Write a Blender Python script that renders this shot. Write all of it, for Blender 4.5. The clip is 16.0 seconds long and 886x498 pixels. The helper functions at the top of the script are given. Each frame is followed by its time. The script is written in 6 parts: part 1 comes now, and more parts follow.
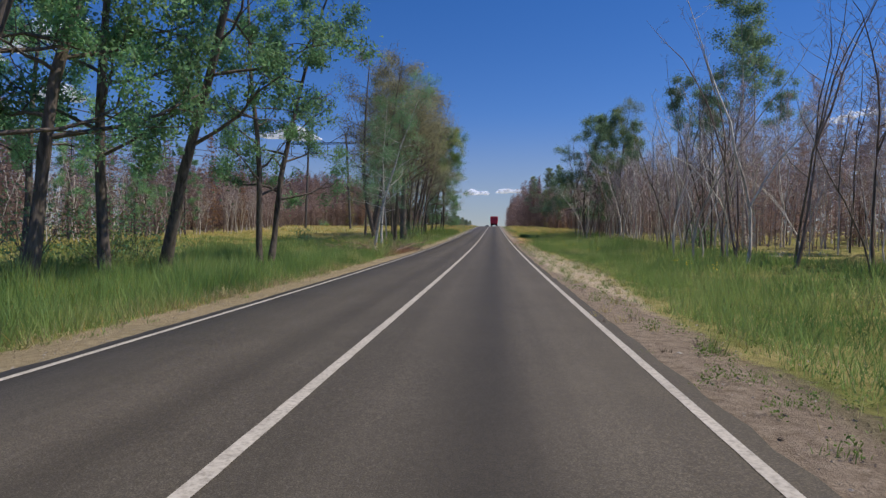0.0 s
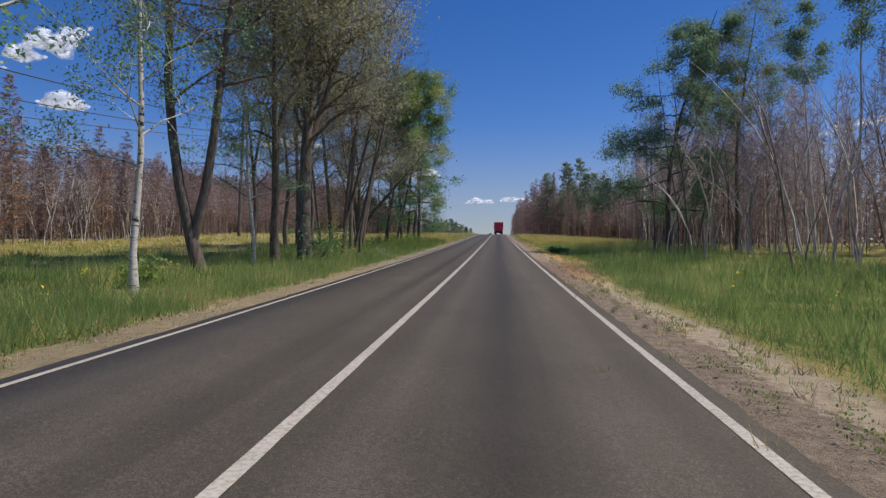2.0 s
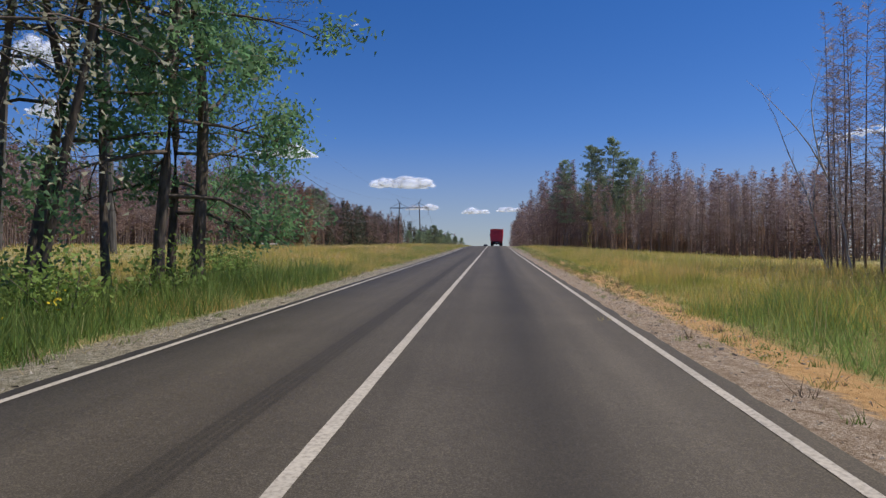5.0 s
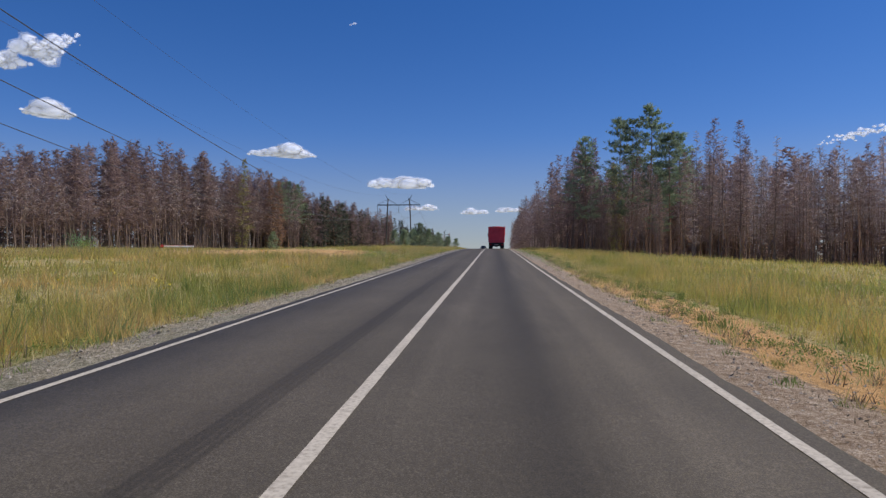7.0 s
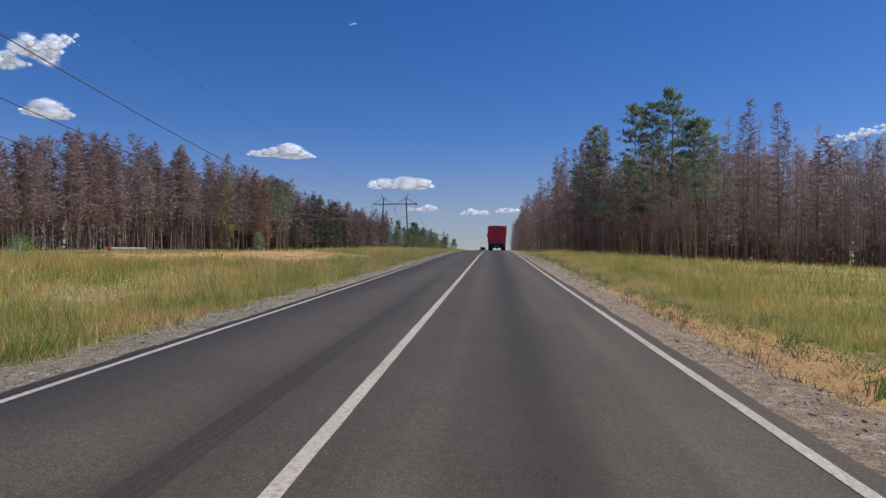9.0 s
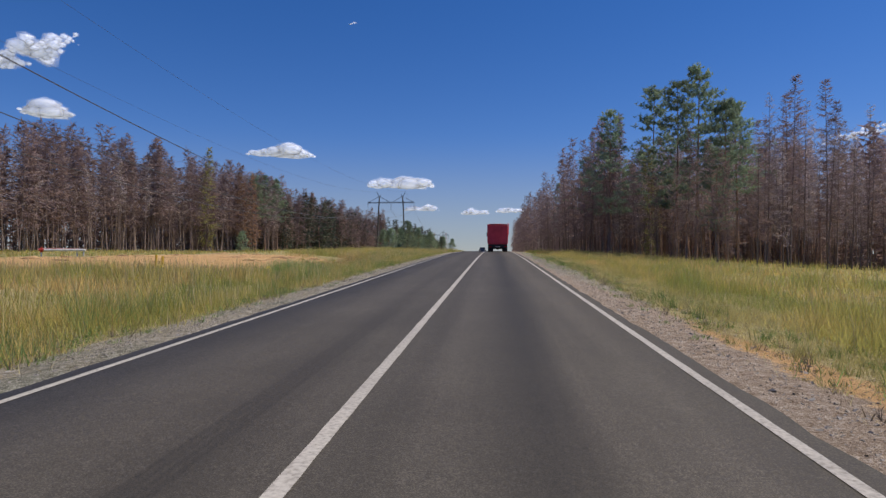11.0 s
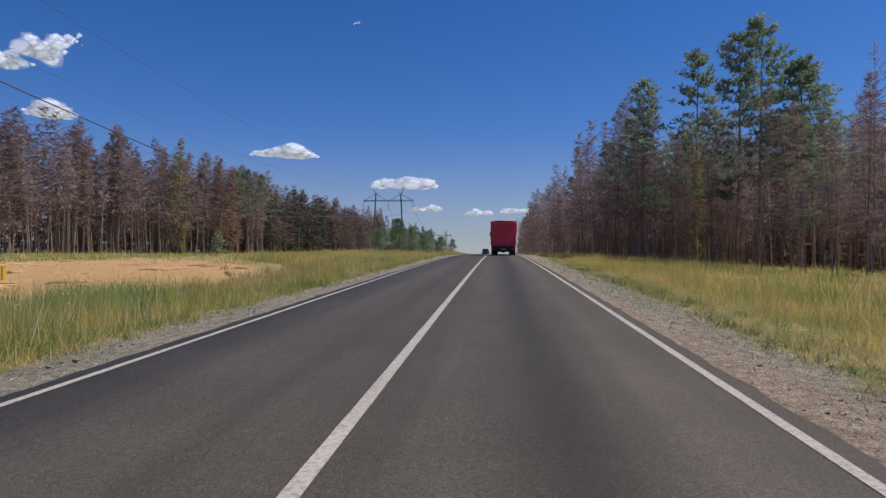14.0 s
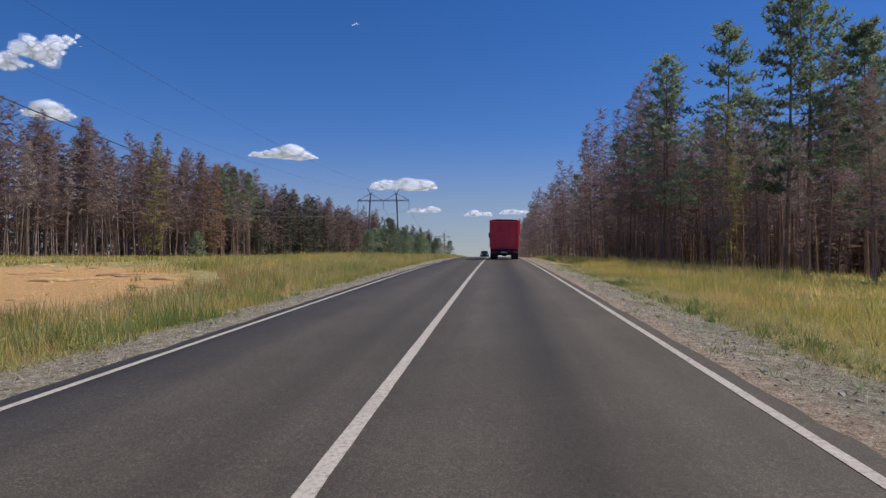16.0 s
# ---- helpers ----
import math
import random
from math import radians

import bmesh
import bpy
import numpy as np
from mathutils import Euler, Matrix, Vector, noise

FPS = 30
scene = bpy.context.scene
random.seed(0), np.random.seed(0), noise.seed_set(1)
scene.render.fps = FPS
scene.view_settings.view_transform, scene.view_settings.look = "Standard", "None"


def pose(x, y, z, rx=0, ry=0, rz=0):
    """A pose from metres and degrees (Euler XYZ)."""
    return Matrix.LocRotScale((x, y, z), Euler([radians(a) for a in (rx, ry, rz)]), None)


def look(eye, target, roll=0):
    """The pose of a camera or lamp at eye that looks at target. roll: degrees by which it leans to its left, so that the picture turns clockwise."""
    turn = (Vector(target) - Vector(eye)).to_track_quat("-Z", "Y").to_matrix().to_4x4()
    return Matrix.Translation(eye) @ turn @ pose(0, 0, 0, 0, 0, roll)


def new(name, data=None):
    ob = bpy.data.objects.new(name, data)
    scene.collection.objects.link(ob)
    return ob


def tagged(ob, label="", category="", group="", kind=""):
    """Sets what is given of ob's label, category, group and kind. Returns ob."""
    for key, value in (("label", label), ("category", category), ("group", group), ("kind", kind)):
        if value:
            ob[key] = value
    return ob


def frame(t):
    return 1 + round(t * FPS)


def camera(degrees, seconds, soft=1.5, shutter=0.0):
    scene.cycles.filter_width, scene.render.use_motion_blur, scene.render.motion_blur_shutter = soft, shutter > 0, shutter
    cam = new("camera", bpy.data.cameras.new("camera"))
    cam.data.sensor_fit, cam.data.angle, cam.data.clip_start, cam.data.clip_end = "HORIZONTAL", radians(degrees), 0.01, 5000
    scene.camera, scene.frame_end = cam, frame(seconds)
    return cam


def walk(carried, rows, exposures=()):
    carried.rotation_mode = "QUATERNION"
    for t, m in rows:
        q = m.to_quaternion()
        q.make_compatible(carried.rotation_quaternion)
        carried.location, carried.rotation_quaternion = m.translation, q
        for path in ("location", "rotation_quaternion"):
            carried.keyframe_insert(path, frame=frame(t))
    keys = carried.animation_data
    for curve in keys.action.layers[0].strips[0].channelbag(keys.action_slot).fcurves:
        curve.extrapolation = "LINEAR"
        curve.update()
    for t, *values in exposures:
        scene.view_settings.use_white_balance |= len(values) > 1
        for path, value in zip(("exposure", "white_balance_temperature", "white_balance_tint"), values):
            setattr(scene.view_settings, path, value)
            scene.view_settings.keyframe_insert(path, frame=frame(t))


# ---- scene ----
# ---- camera ----
cam = camera(71.0, 16.0, soft=1.4, shutter=0.0)
# seconds, x, y, z, tilt, yaw
ROWS = [
    (0.0, 1.779, 0.00, 1.511, 88.668, 4.709), (0.5, 1.750, 10.62, 1.530, 89.044, 4.875),
    (1.0, 1.726, 22.07, 1.595, 89.178, 5.019), (1.5, 1.706, 30.93, 1.673, 89.463, 5.024),
    (2.0, 1.652, 42.28, 1.805, 89.495, 5.089), (2.5, 1.606, 51.43, 1.935, 89.872, 5.083),
    (3.0, 1.529, 61.35, 2.101, 90.038, 5.065), (3.5, 1.442, 68.99, 2.247, 90.162, 5.142),
    (4.0, 1.358, 77.70, 2.430, 90.137, 5.069), (4.5, 1.296, 86.56, 2.630, 90.524, 4.920),
    (4.7, 1.295, 90.12, 2.713, 90.476, 4.818), (5.4, 1.285, 102.4, 3.009, 90.45, 4.72),
    (6.1, 1.281, 114.6, 3.305, 90.43, 4.66), (6.8, 1.281, 124.2, 3.545, 90.42, 4.647),
    (7.0, 1.281, 125.55, 3.577, 90.506, 4.670),
    (7.5, 1.282, 128.64, 3.655, 90.520, 4.684), (8.0, 1.288, 131.07, 3.716, 90.468, 4.687),
    (8.5, 1.294, 133.80, 3.784, 90.526, 4.645), (9.0, 1.300, 136.36, 3.848, 90.571, 4.690),
    (9.8, 1.298, 140.4, 3.950, 90.57, 4.695), (10.6, 1.292, 144.4, 4.050, 90.565, 4.71),
    (11.5, 1.285, 149.10, 4.167, 90.526, 4.770), (12.0, 1.282, 151.57, 4.228, 90.488, 4.865),
    (12.5, 1.255, 154.12, 4.294, 90.598, 4.925), (13.0, 1.245, 156.53, 4.356, 90.544, 5.012),
    (13.5, 1.229, 158.89, 4.418, 90.498, 5.045), (14.0, 1.212, 161.92, 4.499, 90.610, 5.098),
    (14.5, 1.190, 163.72, 4.547, 90.723, 5.094), (15.0, 1.168, 166.01, 4.610, 90.787, 5.096),
    (15.5, 1.146, 168.90, 4.690, 90.778, 5.109), (16.0, 1.129, 170.64, 4.738, 90.739, 5.034),
]
walk(cam, [(t, pose(x, y, z, rx, 0, rz)) for t, x, y, z, rx, rz in ROWS], exposures=[(0.0, 0.06), (4.7, 0.06), (7.0, 0.0), (16.0, 0.0)])

# ---- sky and sun ----
SUN_AZ, SUN_EL = radians(7), radians(57.5)          # azimuth from +x towards +y
sun_dir = Vector((math.cos(SUN_EL) * math.cos(SUN_AZ), math.cos(SUN_EL) * math.sin(SUN_AZ), math.sin(SUN_EL)))
world = bpy.data.worlds.new("sky")
world.use_nodes = True
scene.world = world
wn = world.node_tree.nodes
sky = wn.new("ShaderNodeTexSky")
sky.sky_type, sky.sun_disc = "NISHITA", False
sky.sun_elevation, sky.sun_rotation = SUN_EL, radians(90) - SUN_AZ
sky.air_density, sky.dust_density, sky.ozone_density, sky.altitude = 1.0, 0.1, 2.4, 300
wl = world.node_tree.links
direction = wn.new("ShaderNodeTexCoord")
lift = wn.new("ShaderNodeMapping")                 # the haze band lies low, behind the woods
lift.inputs["Location"].default_value = (0, 0, 0.03)
height = wn.new("ShaderNodeSeparateXYZ")
wl.new(direction.outputs["Generated"], lift.inputs["Vector"])
wl.new(direction.outputs["Generated"], height.inputs[0])
wl.new(lift.outputs[0], sky.inputs["Vector"])


def over_haze(low, high):
    """A value that goes from low at the horizon to high in the clear sky."""
    n = wn.new("ShaderNodeMapRange")
    n.interpolation_type = "SMOOTHSTEP"
    n.inputs["From Min"].default_value, n.inputs["From Max"].default_value = -0.02, 0.2
    n.inputs["To Min"].default_value, n.inputs["To Max"].default_value = low, high
    wl.new(height.outputs["Z"], n.inputs["Value"])
    return n.outputs[0]


rich = wn.new("ShaderNodeHueSaturation")
wl.new(over_haze(0.8, 1.34), rich.inputs["Saturation"])
wl.new(over_haze(0.8, 1.0), rich.inputs["Value"])
wl.new(sky.outputs[0], rich.inputs["Color"])
tint = wn.new("ShaderNodeMix")
tint.data_type, tint.blend_type = "RGBA", "MULTIPLY"
tint.inputs["B"].default_value = (1.03, 0.975, 1.3, 1)
wl.new(over_haze(0.4, 1.0), tint.inputs["Factor"])
wl.new(rich.outputs[0], tint.inputs["A"])
wl.new(tint.outputs["Result"], wn["Background"].inputs[0])
wn["Background"].inputs[1].default_value = 0.077
sun = new("sun", bpy.data.lights.new("sun", "SUN"))
sun.data.energy, sun.data.angle, sun.data.color = 3.7, radians(0.53), (1.0, 0.9, 0.765)
sun.matrix_world = look(sun_dir * 200, (0, 0, 0))


# ---- materials ----
def material(name, stops, scale=8.0, rough=0.85, bump=0.0, bump_scale=None, stretch=(1, 1, 1), detail=6.0, spread=0.0,
             translucent=0.0, metal=0.0, spec=0.3, big=None, object_space=True):
    """Colour ramp over noise, a second broader noise (big), fine relief, variation from piece to piece (spread)."""
    m = bpy.data.materials.new(name)
    m.use_nodes = True
    nt = m.node_tree
    N, Lk = nt.nodes, nt.links
    bsdf = N["Principled BSDF"]
    bsdf.inputs["Roughness"].default_value, bsdf.inputs["Metallic"].default_value = rough, metal
    bsdf.inputs["Specular IOR Level"].default_value = spec
    tc = N.new("ShaderNodeTexCoord")
    mp = N.new("ShaderNodeMapping")
    mp.inputs["Scale"].default_value = stretch
    Lk.new(tc.outputs["Object"], mp.inputs["Vector"])
    nz = N.new("ShaderNodeTexNoise")
    nz.inputs["Scale"].default_value, nz.inputs["Detail"].default_value = scale, detail
    Lk.new(mp.outputs[0], nz.inputs["Vector"])
    ramp = N.new("ShaderNodeValToRGB")
    while len(ramp.color_ramp.elements) < len(stops):
        ramp.color_ramp.elements.new(0.5)
    for e, (p, c) in zip(ramp.color_ramp.elements, stops):
        e.position, e.color = p, (*c, 1)
    Lk.new(nz.outputs["Fac"], ramp.inputs["Fac"])
    col = ramp.outputs["Color"]
    if big:
        bs, strength = big
        nb = N.new("ShaderNodeTexNoise")
        nb.inputs["Scale"].default_value, nb.inputs["Detail"].default_value = bs, 3
        Lk.new(tc.outputs["Object"], nb.inputs["Vector"])
        hv = N.new("ShaderNodeHueSaturation")
        rg = N.new("ShaderNodeMapRange")
        rg.inputs["From Min"].default_value, rg.inputs["From Max"].default_value = 0.3, 0.7
        rg.inputs["To Min"].default_value, rg.inputs["To Max"].default_value = 1 - strength, 1 + strength
        Lk.new(nb.outputs["Fac"], rg.inputs["Value"])
        Lk.new(rg.outputs[0], hv.inputs["Value"])
        Lk.new(col, hv.inputs["Color"])
        col = hv.outputs["Color"]
    if spread:
        geo = N.new("ShaderNodeNewGeometry")
        info = N.new("ShaderNodeObjectInfo")
        add = N.new("ShaderNodeMath")
        Lk.new(geo.outputs["Random Per Island"], add.inputs[0])
        Lk.new(info.outputs["Random"], add.inputs[1])
        hv = N.new("ShaderNodeHueSaturation")
        rg = N.new("ShaderNodeMapRange")
        rg.inputs["From Max"].default_value = 2.0
        rg.inputs["To Min"].default_value, rg.inputs["To Max"].default_value = 1 - spread, 1 + spread
        Lk.new(add.outputs[0], rg.inputs["Value"])
        Lk.new(rg.outputs[0], hv.inputs["Value"])
        hue = N.new("ShaderNodeMapRange")
        hue.inputs["To Min"].default_value, hue.inputs["To Max"].default_value = 0.5 - 0.03 * spread, 0.5 + 0.03 * spread
        Lk.new(geo.outputs["Random Per Island"], hue.inputs["Value"])
        Lk.new(hue.outputs[0], hv.inputs["Hue"])
        Lk.new(col, hv.inputs["Color"])
        col = hv.outputs["Color"]
    Lk.new(col, bsdf.inputs["Base Color"])
    if bump:
        n2 = N.new("ShaderNodeTexNoise")
        n2.inputs["Scale"].default_value, n2.inputs["Detail"].default_value = bump_scale or scale * 2, 8
        Lk.new(mp.outputs[0], n2.inputs["Vector"])
        bp = N.new("ShaderNodeBump")
        bp.inputs["Strength"].default_value, bp.inputs["Distance"].default_value = bump, 0.03
        Lk.new(n2.outputs["Fac"], bp.inputs["Height"])
        Lk.new(bp.outputs[0], bsdf.inputs["Normal"])
    if translucent:
        tr = N.new("ShaderNodeBsdfTranslucent")
        Lk.new(col, tr.inputs["Color"])
        mx = N.new("ShaderNodeMixShader")
        mx.inputs[0].default_value = translucent
        Lk.new(bsdf.outputs[0], mx.inputs[1])
        Lk.new(tr.outputs[0], mx.inputs[2])
        Lk.new(mx.outputs[0], N["Material Output"].inputs["Surface"])
    return m


BARK_DARK = material("dark_bark", [(0.3, (0.07, 0.058, 0.05)), (0.7, (0.21, 0.175, 0.15))], 9, 0.95, 0.8, 25, (1, 1, 0.25))
BARK_ASH = material("ashen_bark", [(0.3, (0.085, 0.072, 0.06)), (0.7, (0.26, 0.22, 0.185))], 7, 0.95, 0.8, 25, (1, 1, 0.25))
BARK_PALE = material("pale_bark", [(0.38, (0.2, 0.18, 0.16)), (0.46, (0.5, 0.46, 0.41)), (0.75, (0.68, 0.64, 0.58))], 5, 0.85, 0.3, 20, (1, 1, 0.5), spread=0.3)
BARK_GREY = material("grey_dead_bark", [(0.3, (0.27, 0.235, 0.215)), (0.5, (0.52, 0.48, 0.44)), (0.75, (0.72, 0.69, 0.64))], 6, 0.9, 0.5, 20, (1, 1, 0.3), spread=0.4)
BARK_BURNT = material("scorched_bark", [(0.3, (0.12, 0.088, 0.075)), (0.7, (0.32, 0.24, 0.205))], 5, 0.95, 0.5, 20, (1, 1, 0.3), spread=0.5)
BARK_TAN = material("weathered_tan_bark", [(0.3, (0.27, 0.19, 0.11)), (0.7, (0.52, 0.4, 0.26))], 5, 0.9, 0.5, 20, (1, 1, 0.3), spread=0.4)
BARK_PINE = material("pine_bark", [(0.3, (0.17, 0.1, 0.07)), (0.7, (0.4, 0.26, 0.19))], 7, 0.9, 0.7, 20, (1, 1, 0.3), spread=0.3)
BARK_BIRCH = material("birch_bark", [(0.36, (0.05, 0.045, 0.04)), (0.43, (0.55, 0.52, 0.47)), (0.8, (0.72, 0.7, 0.65))], 5, 0.75, 0.3, 20, (0.6, 0.6, 2.2))
LEAF = material("green_leaf", [(0.3, (0.14, 0.29, 0.14)), (0.7, (0.33, 0.53, 0.27))], 1, 0.5, spread=0.6, translucent=0.6)
LEAF_DARK = material("dark_green_leaf", [(0.3, (0.1, 0.18, 0.105)), (0.7, (0.25, 0.36, 0.21))], 1, 0.5, spread=0.6, translucent=0.6)
LEAF_SPRING = material("spring_leaf", [(0.3, (0.2, 0.26, 0.08)), (0.7, (0.39, 0.45, 0.17))], 0.5, 0.55, spread=0.5, translucent=0.68)
LEAF_DRY = material("brown_olive_leaf", [(0.3, (0.205, 0.21, 0.13)), (0.7, (0.39, 0.375, 0.24))], 0.4, 0.7, spread=0.5, translucent=0.68)
LEAF_WILLOW = material("grey_green_leaf", [(0.3, (0.33, 0.34, 0.24)), (0.7, (0.56, 0.56, 0.42))], 0.5, 0.7, spread=0.5, translucent=0.5)
NEEDLE = material("pine_needle", [(0.3, (0.19, 0.26, 0.175)), (0.7, (0.385, 0.46, 0.3))], 0.6, 0.6, spread=0.6, translucent=0.52)
NEEDLE_DEAD = material("dead_brown_needle", [(0.25, (0.21, 0.145, 0.135)), (0.55, (0.345, 0.25, 0.23)), (0.8, (0.46, 0.345, 0.305))], 0.25, 0.9, spread=0.5, translucent=0.4)
TWIG_GREY = material("grey_twig", [(0.3, (0.4, 0.325, 0.31)), (0.7, (0.64, 0.54, 0.51))], 0.6, 0.9, spread=0.5, translucent=0.15)
NEEDLE_RUST = material("rust_needle", [(0.3, (0.27, 0.155, 0.095)), (0.7, (0.45, 0.275, 0.17))], 1.0, 0.9, spread=0.5, translucent=0.3)
NEEDLE_LARCH = material("yellow_green_needle", [(0.3, (0.26, 0.25, 0.09)), (0.7, (0.44, 0.4, 0.16))], 0.7, 0.8, spread=0.5, translucent=0.4)
NEEDLE_FAR = material("dark_green_needle", [(0.3, (0.065, 0.08, 0.06)), (0.5, (0.12, 0.14, 0.1)), (0.7, (0.2, 0.15, 0.12))], 0.2, 0.8, spread=0.6, translucent=0.3)
GRASS_GREEN = material("green_grass_blade", [(0.36, (0.165, 0.28, 0.085)), (0.54, (0.31, 0.43, 0.14)), (0.7, (0.53, 0.53, 0.22))], 0.3, 0.6, spread=0.45, translucent=0.55)
GRASS_DRY = material("dry_grass_blade", [(0.4, (0.4, 0.43, 0.12)), (0.51, (0.66, 0.56, 0.17)), (0.63, (0.86, 0.62, 0.26))], 0.3, 0.7, spread=0.45, translucent=0.55)
GRASS_OLIVE = material("olive_brown_grass_blade", [(0.35, (0.3, 0.28, 0.1)), (0.5, (0.44, 0.38, 0.15)), (0.66, (0.62, 0.52, 0.27))], 0.6, 0.75, spread=0.45, translucent=0.5)
GRASS_RUST = material("rust_tinged_grass_blade", [(0.3, (0.42, 0.25, 0.1)), (0.7, (0.66, 0.43, 0.2))], 0.5, 0.8, spread=0.5, translucent=0.4)
STRAW = material("straw_stalk", [(0.3, (0.45, 0.37, 0.18)), (0.7, (0.68, 0.58, 0.34))], 1.0, 0.8, spread=0.5, translucent=0.3)
WEED = material("weed_leaf", [(0.3, (0.155, 0.245, 0.06)), (0.7, (0.3, 0.4, 0.12))], 3, 0.6, spread=0.5, translucent=0.45)
YELLOW_FLOWER = material("yellow_flower", [(0.3, (0.65, 0.5, 0.03)), (0.7, (0.8, 0.65, 0.06))], 3, 0.7)
PEBBLE = material("pebble", [(0.25, (0.3, 0.272, 0.238)), (0.6, (0.45, 0.412, 0.362)), (0.85, (0.6, 0.555, 0.495))], 0.9, 0.9, spread=0.3)
SAND_CLOD = material("sand_clod", [(0.3, (0.46, 0.28, 0.13)), (0.7, (0.64, 0.43, 0.23))], 3, 0.95, spread=0.3)
WHITE_LINE = material("road_paint", [(0.3, (0.33, 0.3, 0.25)), (0.5, (0.5, 0.46, 0.39)), (0.8, (0.62, 0.58, 0.5))], 25, 0.7, 0.15, 60, big=(0.9, 0.1))
CONCRETE = material("weathered_concrete", [(0.3, (0.3, 0.28, 0.26)), (0.7, (0.48, 0.46, 0.42))], 5, 0.9, 0.3, 40)
STEEL_DARK = material("dark_steel", [(0.3, (0.03, 0.035, 0.045)), (0.7, (0.07, 0.075, 0.085))], 6, 0.55, metal=0.5)
POLE_WOOD = material("tarred_pole", [(0.3, (0.07, 0.065, 0.06)), (0.7, (0.18, 0.165, 0.15))], 4, 0.9, 0.4, 20, (1, 1, 0.2))
INSULATOR = material("glass_insulator", [(0.3, (0.08, 0.1, 0.11)), (0.7, (0.16, 0.19, 0.2))], 9, 0.3)
WIRE = material("aluminium_wire", [(0.3, (0.08, 0.085, 0.095)), (0.7, (0.14, 0.145, 0.155))], 9, 0.5, metal=0.3)
RED_PAINT = material("red_truck_paint", [(0.3, (0.64, 0.045, 0.07)), (0.7, (0.78, 0.07, 0.1))], 1.5, 0.5, 0.1, 8, big=(0.5, 0.15), spec=0.4)
RED_TARP = material("red_tarpaulin", [(0.3, (0.45, 0.03, 0.05)), (0.7, (0.6, 0.05, 0.075))], 2.5, 0.7, 0.5, 3, big=(0.6, 0.2))
RUBBER = material("tyre_rubber", [(0.3, (0.018, 0.018, 0.02)), (0.7, (0.04, 0.04, 0.042))], 12, 0.85, 0.3, 50)
CHASSIS = material("dirty_chassis", [(0.3, (0.025, 0.025, 0.028)), (0.7, (0.075, 0.068, 0.06))], 5, 0.8)
LAMP_RED = material("tail_lamp", [(0.3, (0.35, 0.01, 0.01)), (0.7, (0.45, 0.02, 0.02))], 9, 0.25)
PLATE = material("white_plate", [(0.3, (0.6, 0.6, 0.58)), (0.7, (0.75, 0.75, 0.73))], 12, 0.5)
BAR_WHITE = material("white_painted_metal", [(0.3, (0.62, 0.61, 0.58)), (0.7, (0.8, 0.79, 0.77))], 4, 0.5)
MARK_YELLOW = material("faded_yellow_paint", [(0.3, (0.62, 0.42, 0.04)), (0.7, (0.78, 0.56, 0.09))], 6, 0.7)
DEAD_LITTER = material("brown_dead_litter", [(0.3, (0.17, 0.135, 0.095)), (0.7, (0.38, 0.305, 0.215))], 2, 0.9, spread=0.6)
BAR_RED = material("red_painted_metal", [(0.3, (0.4, 0.04, 0.03)), (0.7, (0.55, 0.07, 0.05))], 4, 0.5)
CAR_PAINT = material("dark_car_paint", [(0.3, (0.02, 0.025, 0.03)), (0.7, (0.035, 0.04, 0.05))], 3, 0.25, spec=0.6)
CAR_GLASS = material("dark_car_glass", [(0.3, (0.02, 0.025, 0.03)), (0.7, (0.03, 0.035, 0.04))], 3, 0.08, spec=0.7)

# emission stands in for sunlight scattered inside the clouds; their rims are thin veils


def cloud_material(name, opacity):
    m = material(name, [(0.2, (0.86, 0.9, 0.99)), (0.8, (0.92, 0.94, 1.0))], 0.01, 1.0, spec=0.0, translucent=0.5)
    nodes, links = m.node_tree.nodes, m.node_tree.links
    glow = nodes["Principled BSDF"]
    glow.inputs["Emission Color"].default_value, glow.inputs["Emission Strength"].default_value = (0.82, 0.88, 1.0, 1), 0.34
    if opacity < 1:
        veil, clear = nodes.new("ShaderNodeMixShader"), nodes.new("ShaderNodeBsdfTransparent")
        veil.inputs[0].default_value = opacity
        inner = nodes["Material Output"].inputs["Surface"].links[0].from_socket
        links.new(clear.outputs[0], veil.inputs[1])
        links.new(inner, veil.inputs[2])
        links.new(veil.outputs[0], nodes["Material Output"].inputs["Surface"])
    return m


CLOUD_CORE, CLOUD_MID, CLOUD_RIM = cloud_material("cloud", 1.0), cloud_material("cloud_fringe", 0.4), cloud_material("cloud_veil", 0.13)


def smooth01(v, a, b):
    v = np.clip((np.asarray(v, float) - a) / (b - a), 0, 1)
    return v * v * (3 - 2 * v)


# ---- the lie of the land ----
PROF_Y = np.arange(-20, 321, 20.0)
PROF_Z = np.array([0.065, 0.003, 0.072, 0.267, 0.568, 0.972, 1.441, 1.932, 2.43, 2.939, 3.488, 3.995, 4.399, 4.662, 4.776, 4.739, 4.554, 4.22])


def second_derivatives(z, h):
    n = len(z)
    a, b = np.eye(n), np.zeros(n)
    for i in range(1, n - 1):
        a[i, i - 1:i + 2] = h / 6, 2 * h / 3, h / 6
        b[i] = (z[i + 1] - 2 * z[i] + z[i - 1]) / h
    return np.linalg.solve(a, b)


PROF_M = second_derivatives(PROF_Z, 20.0)


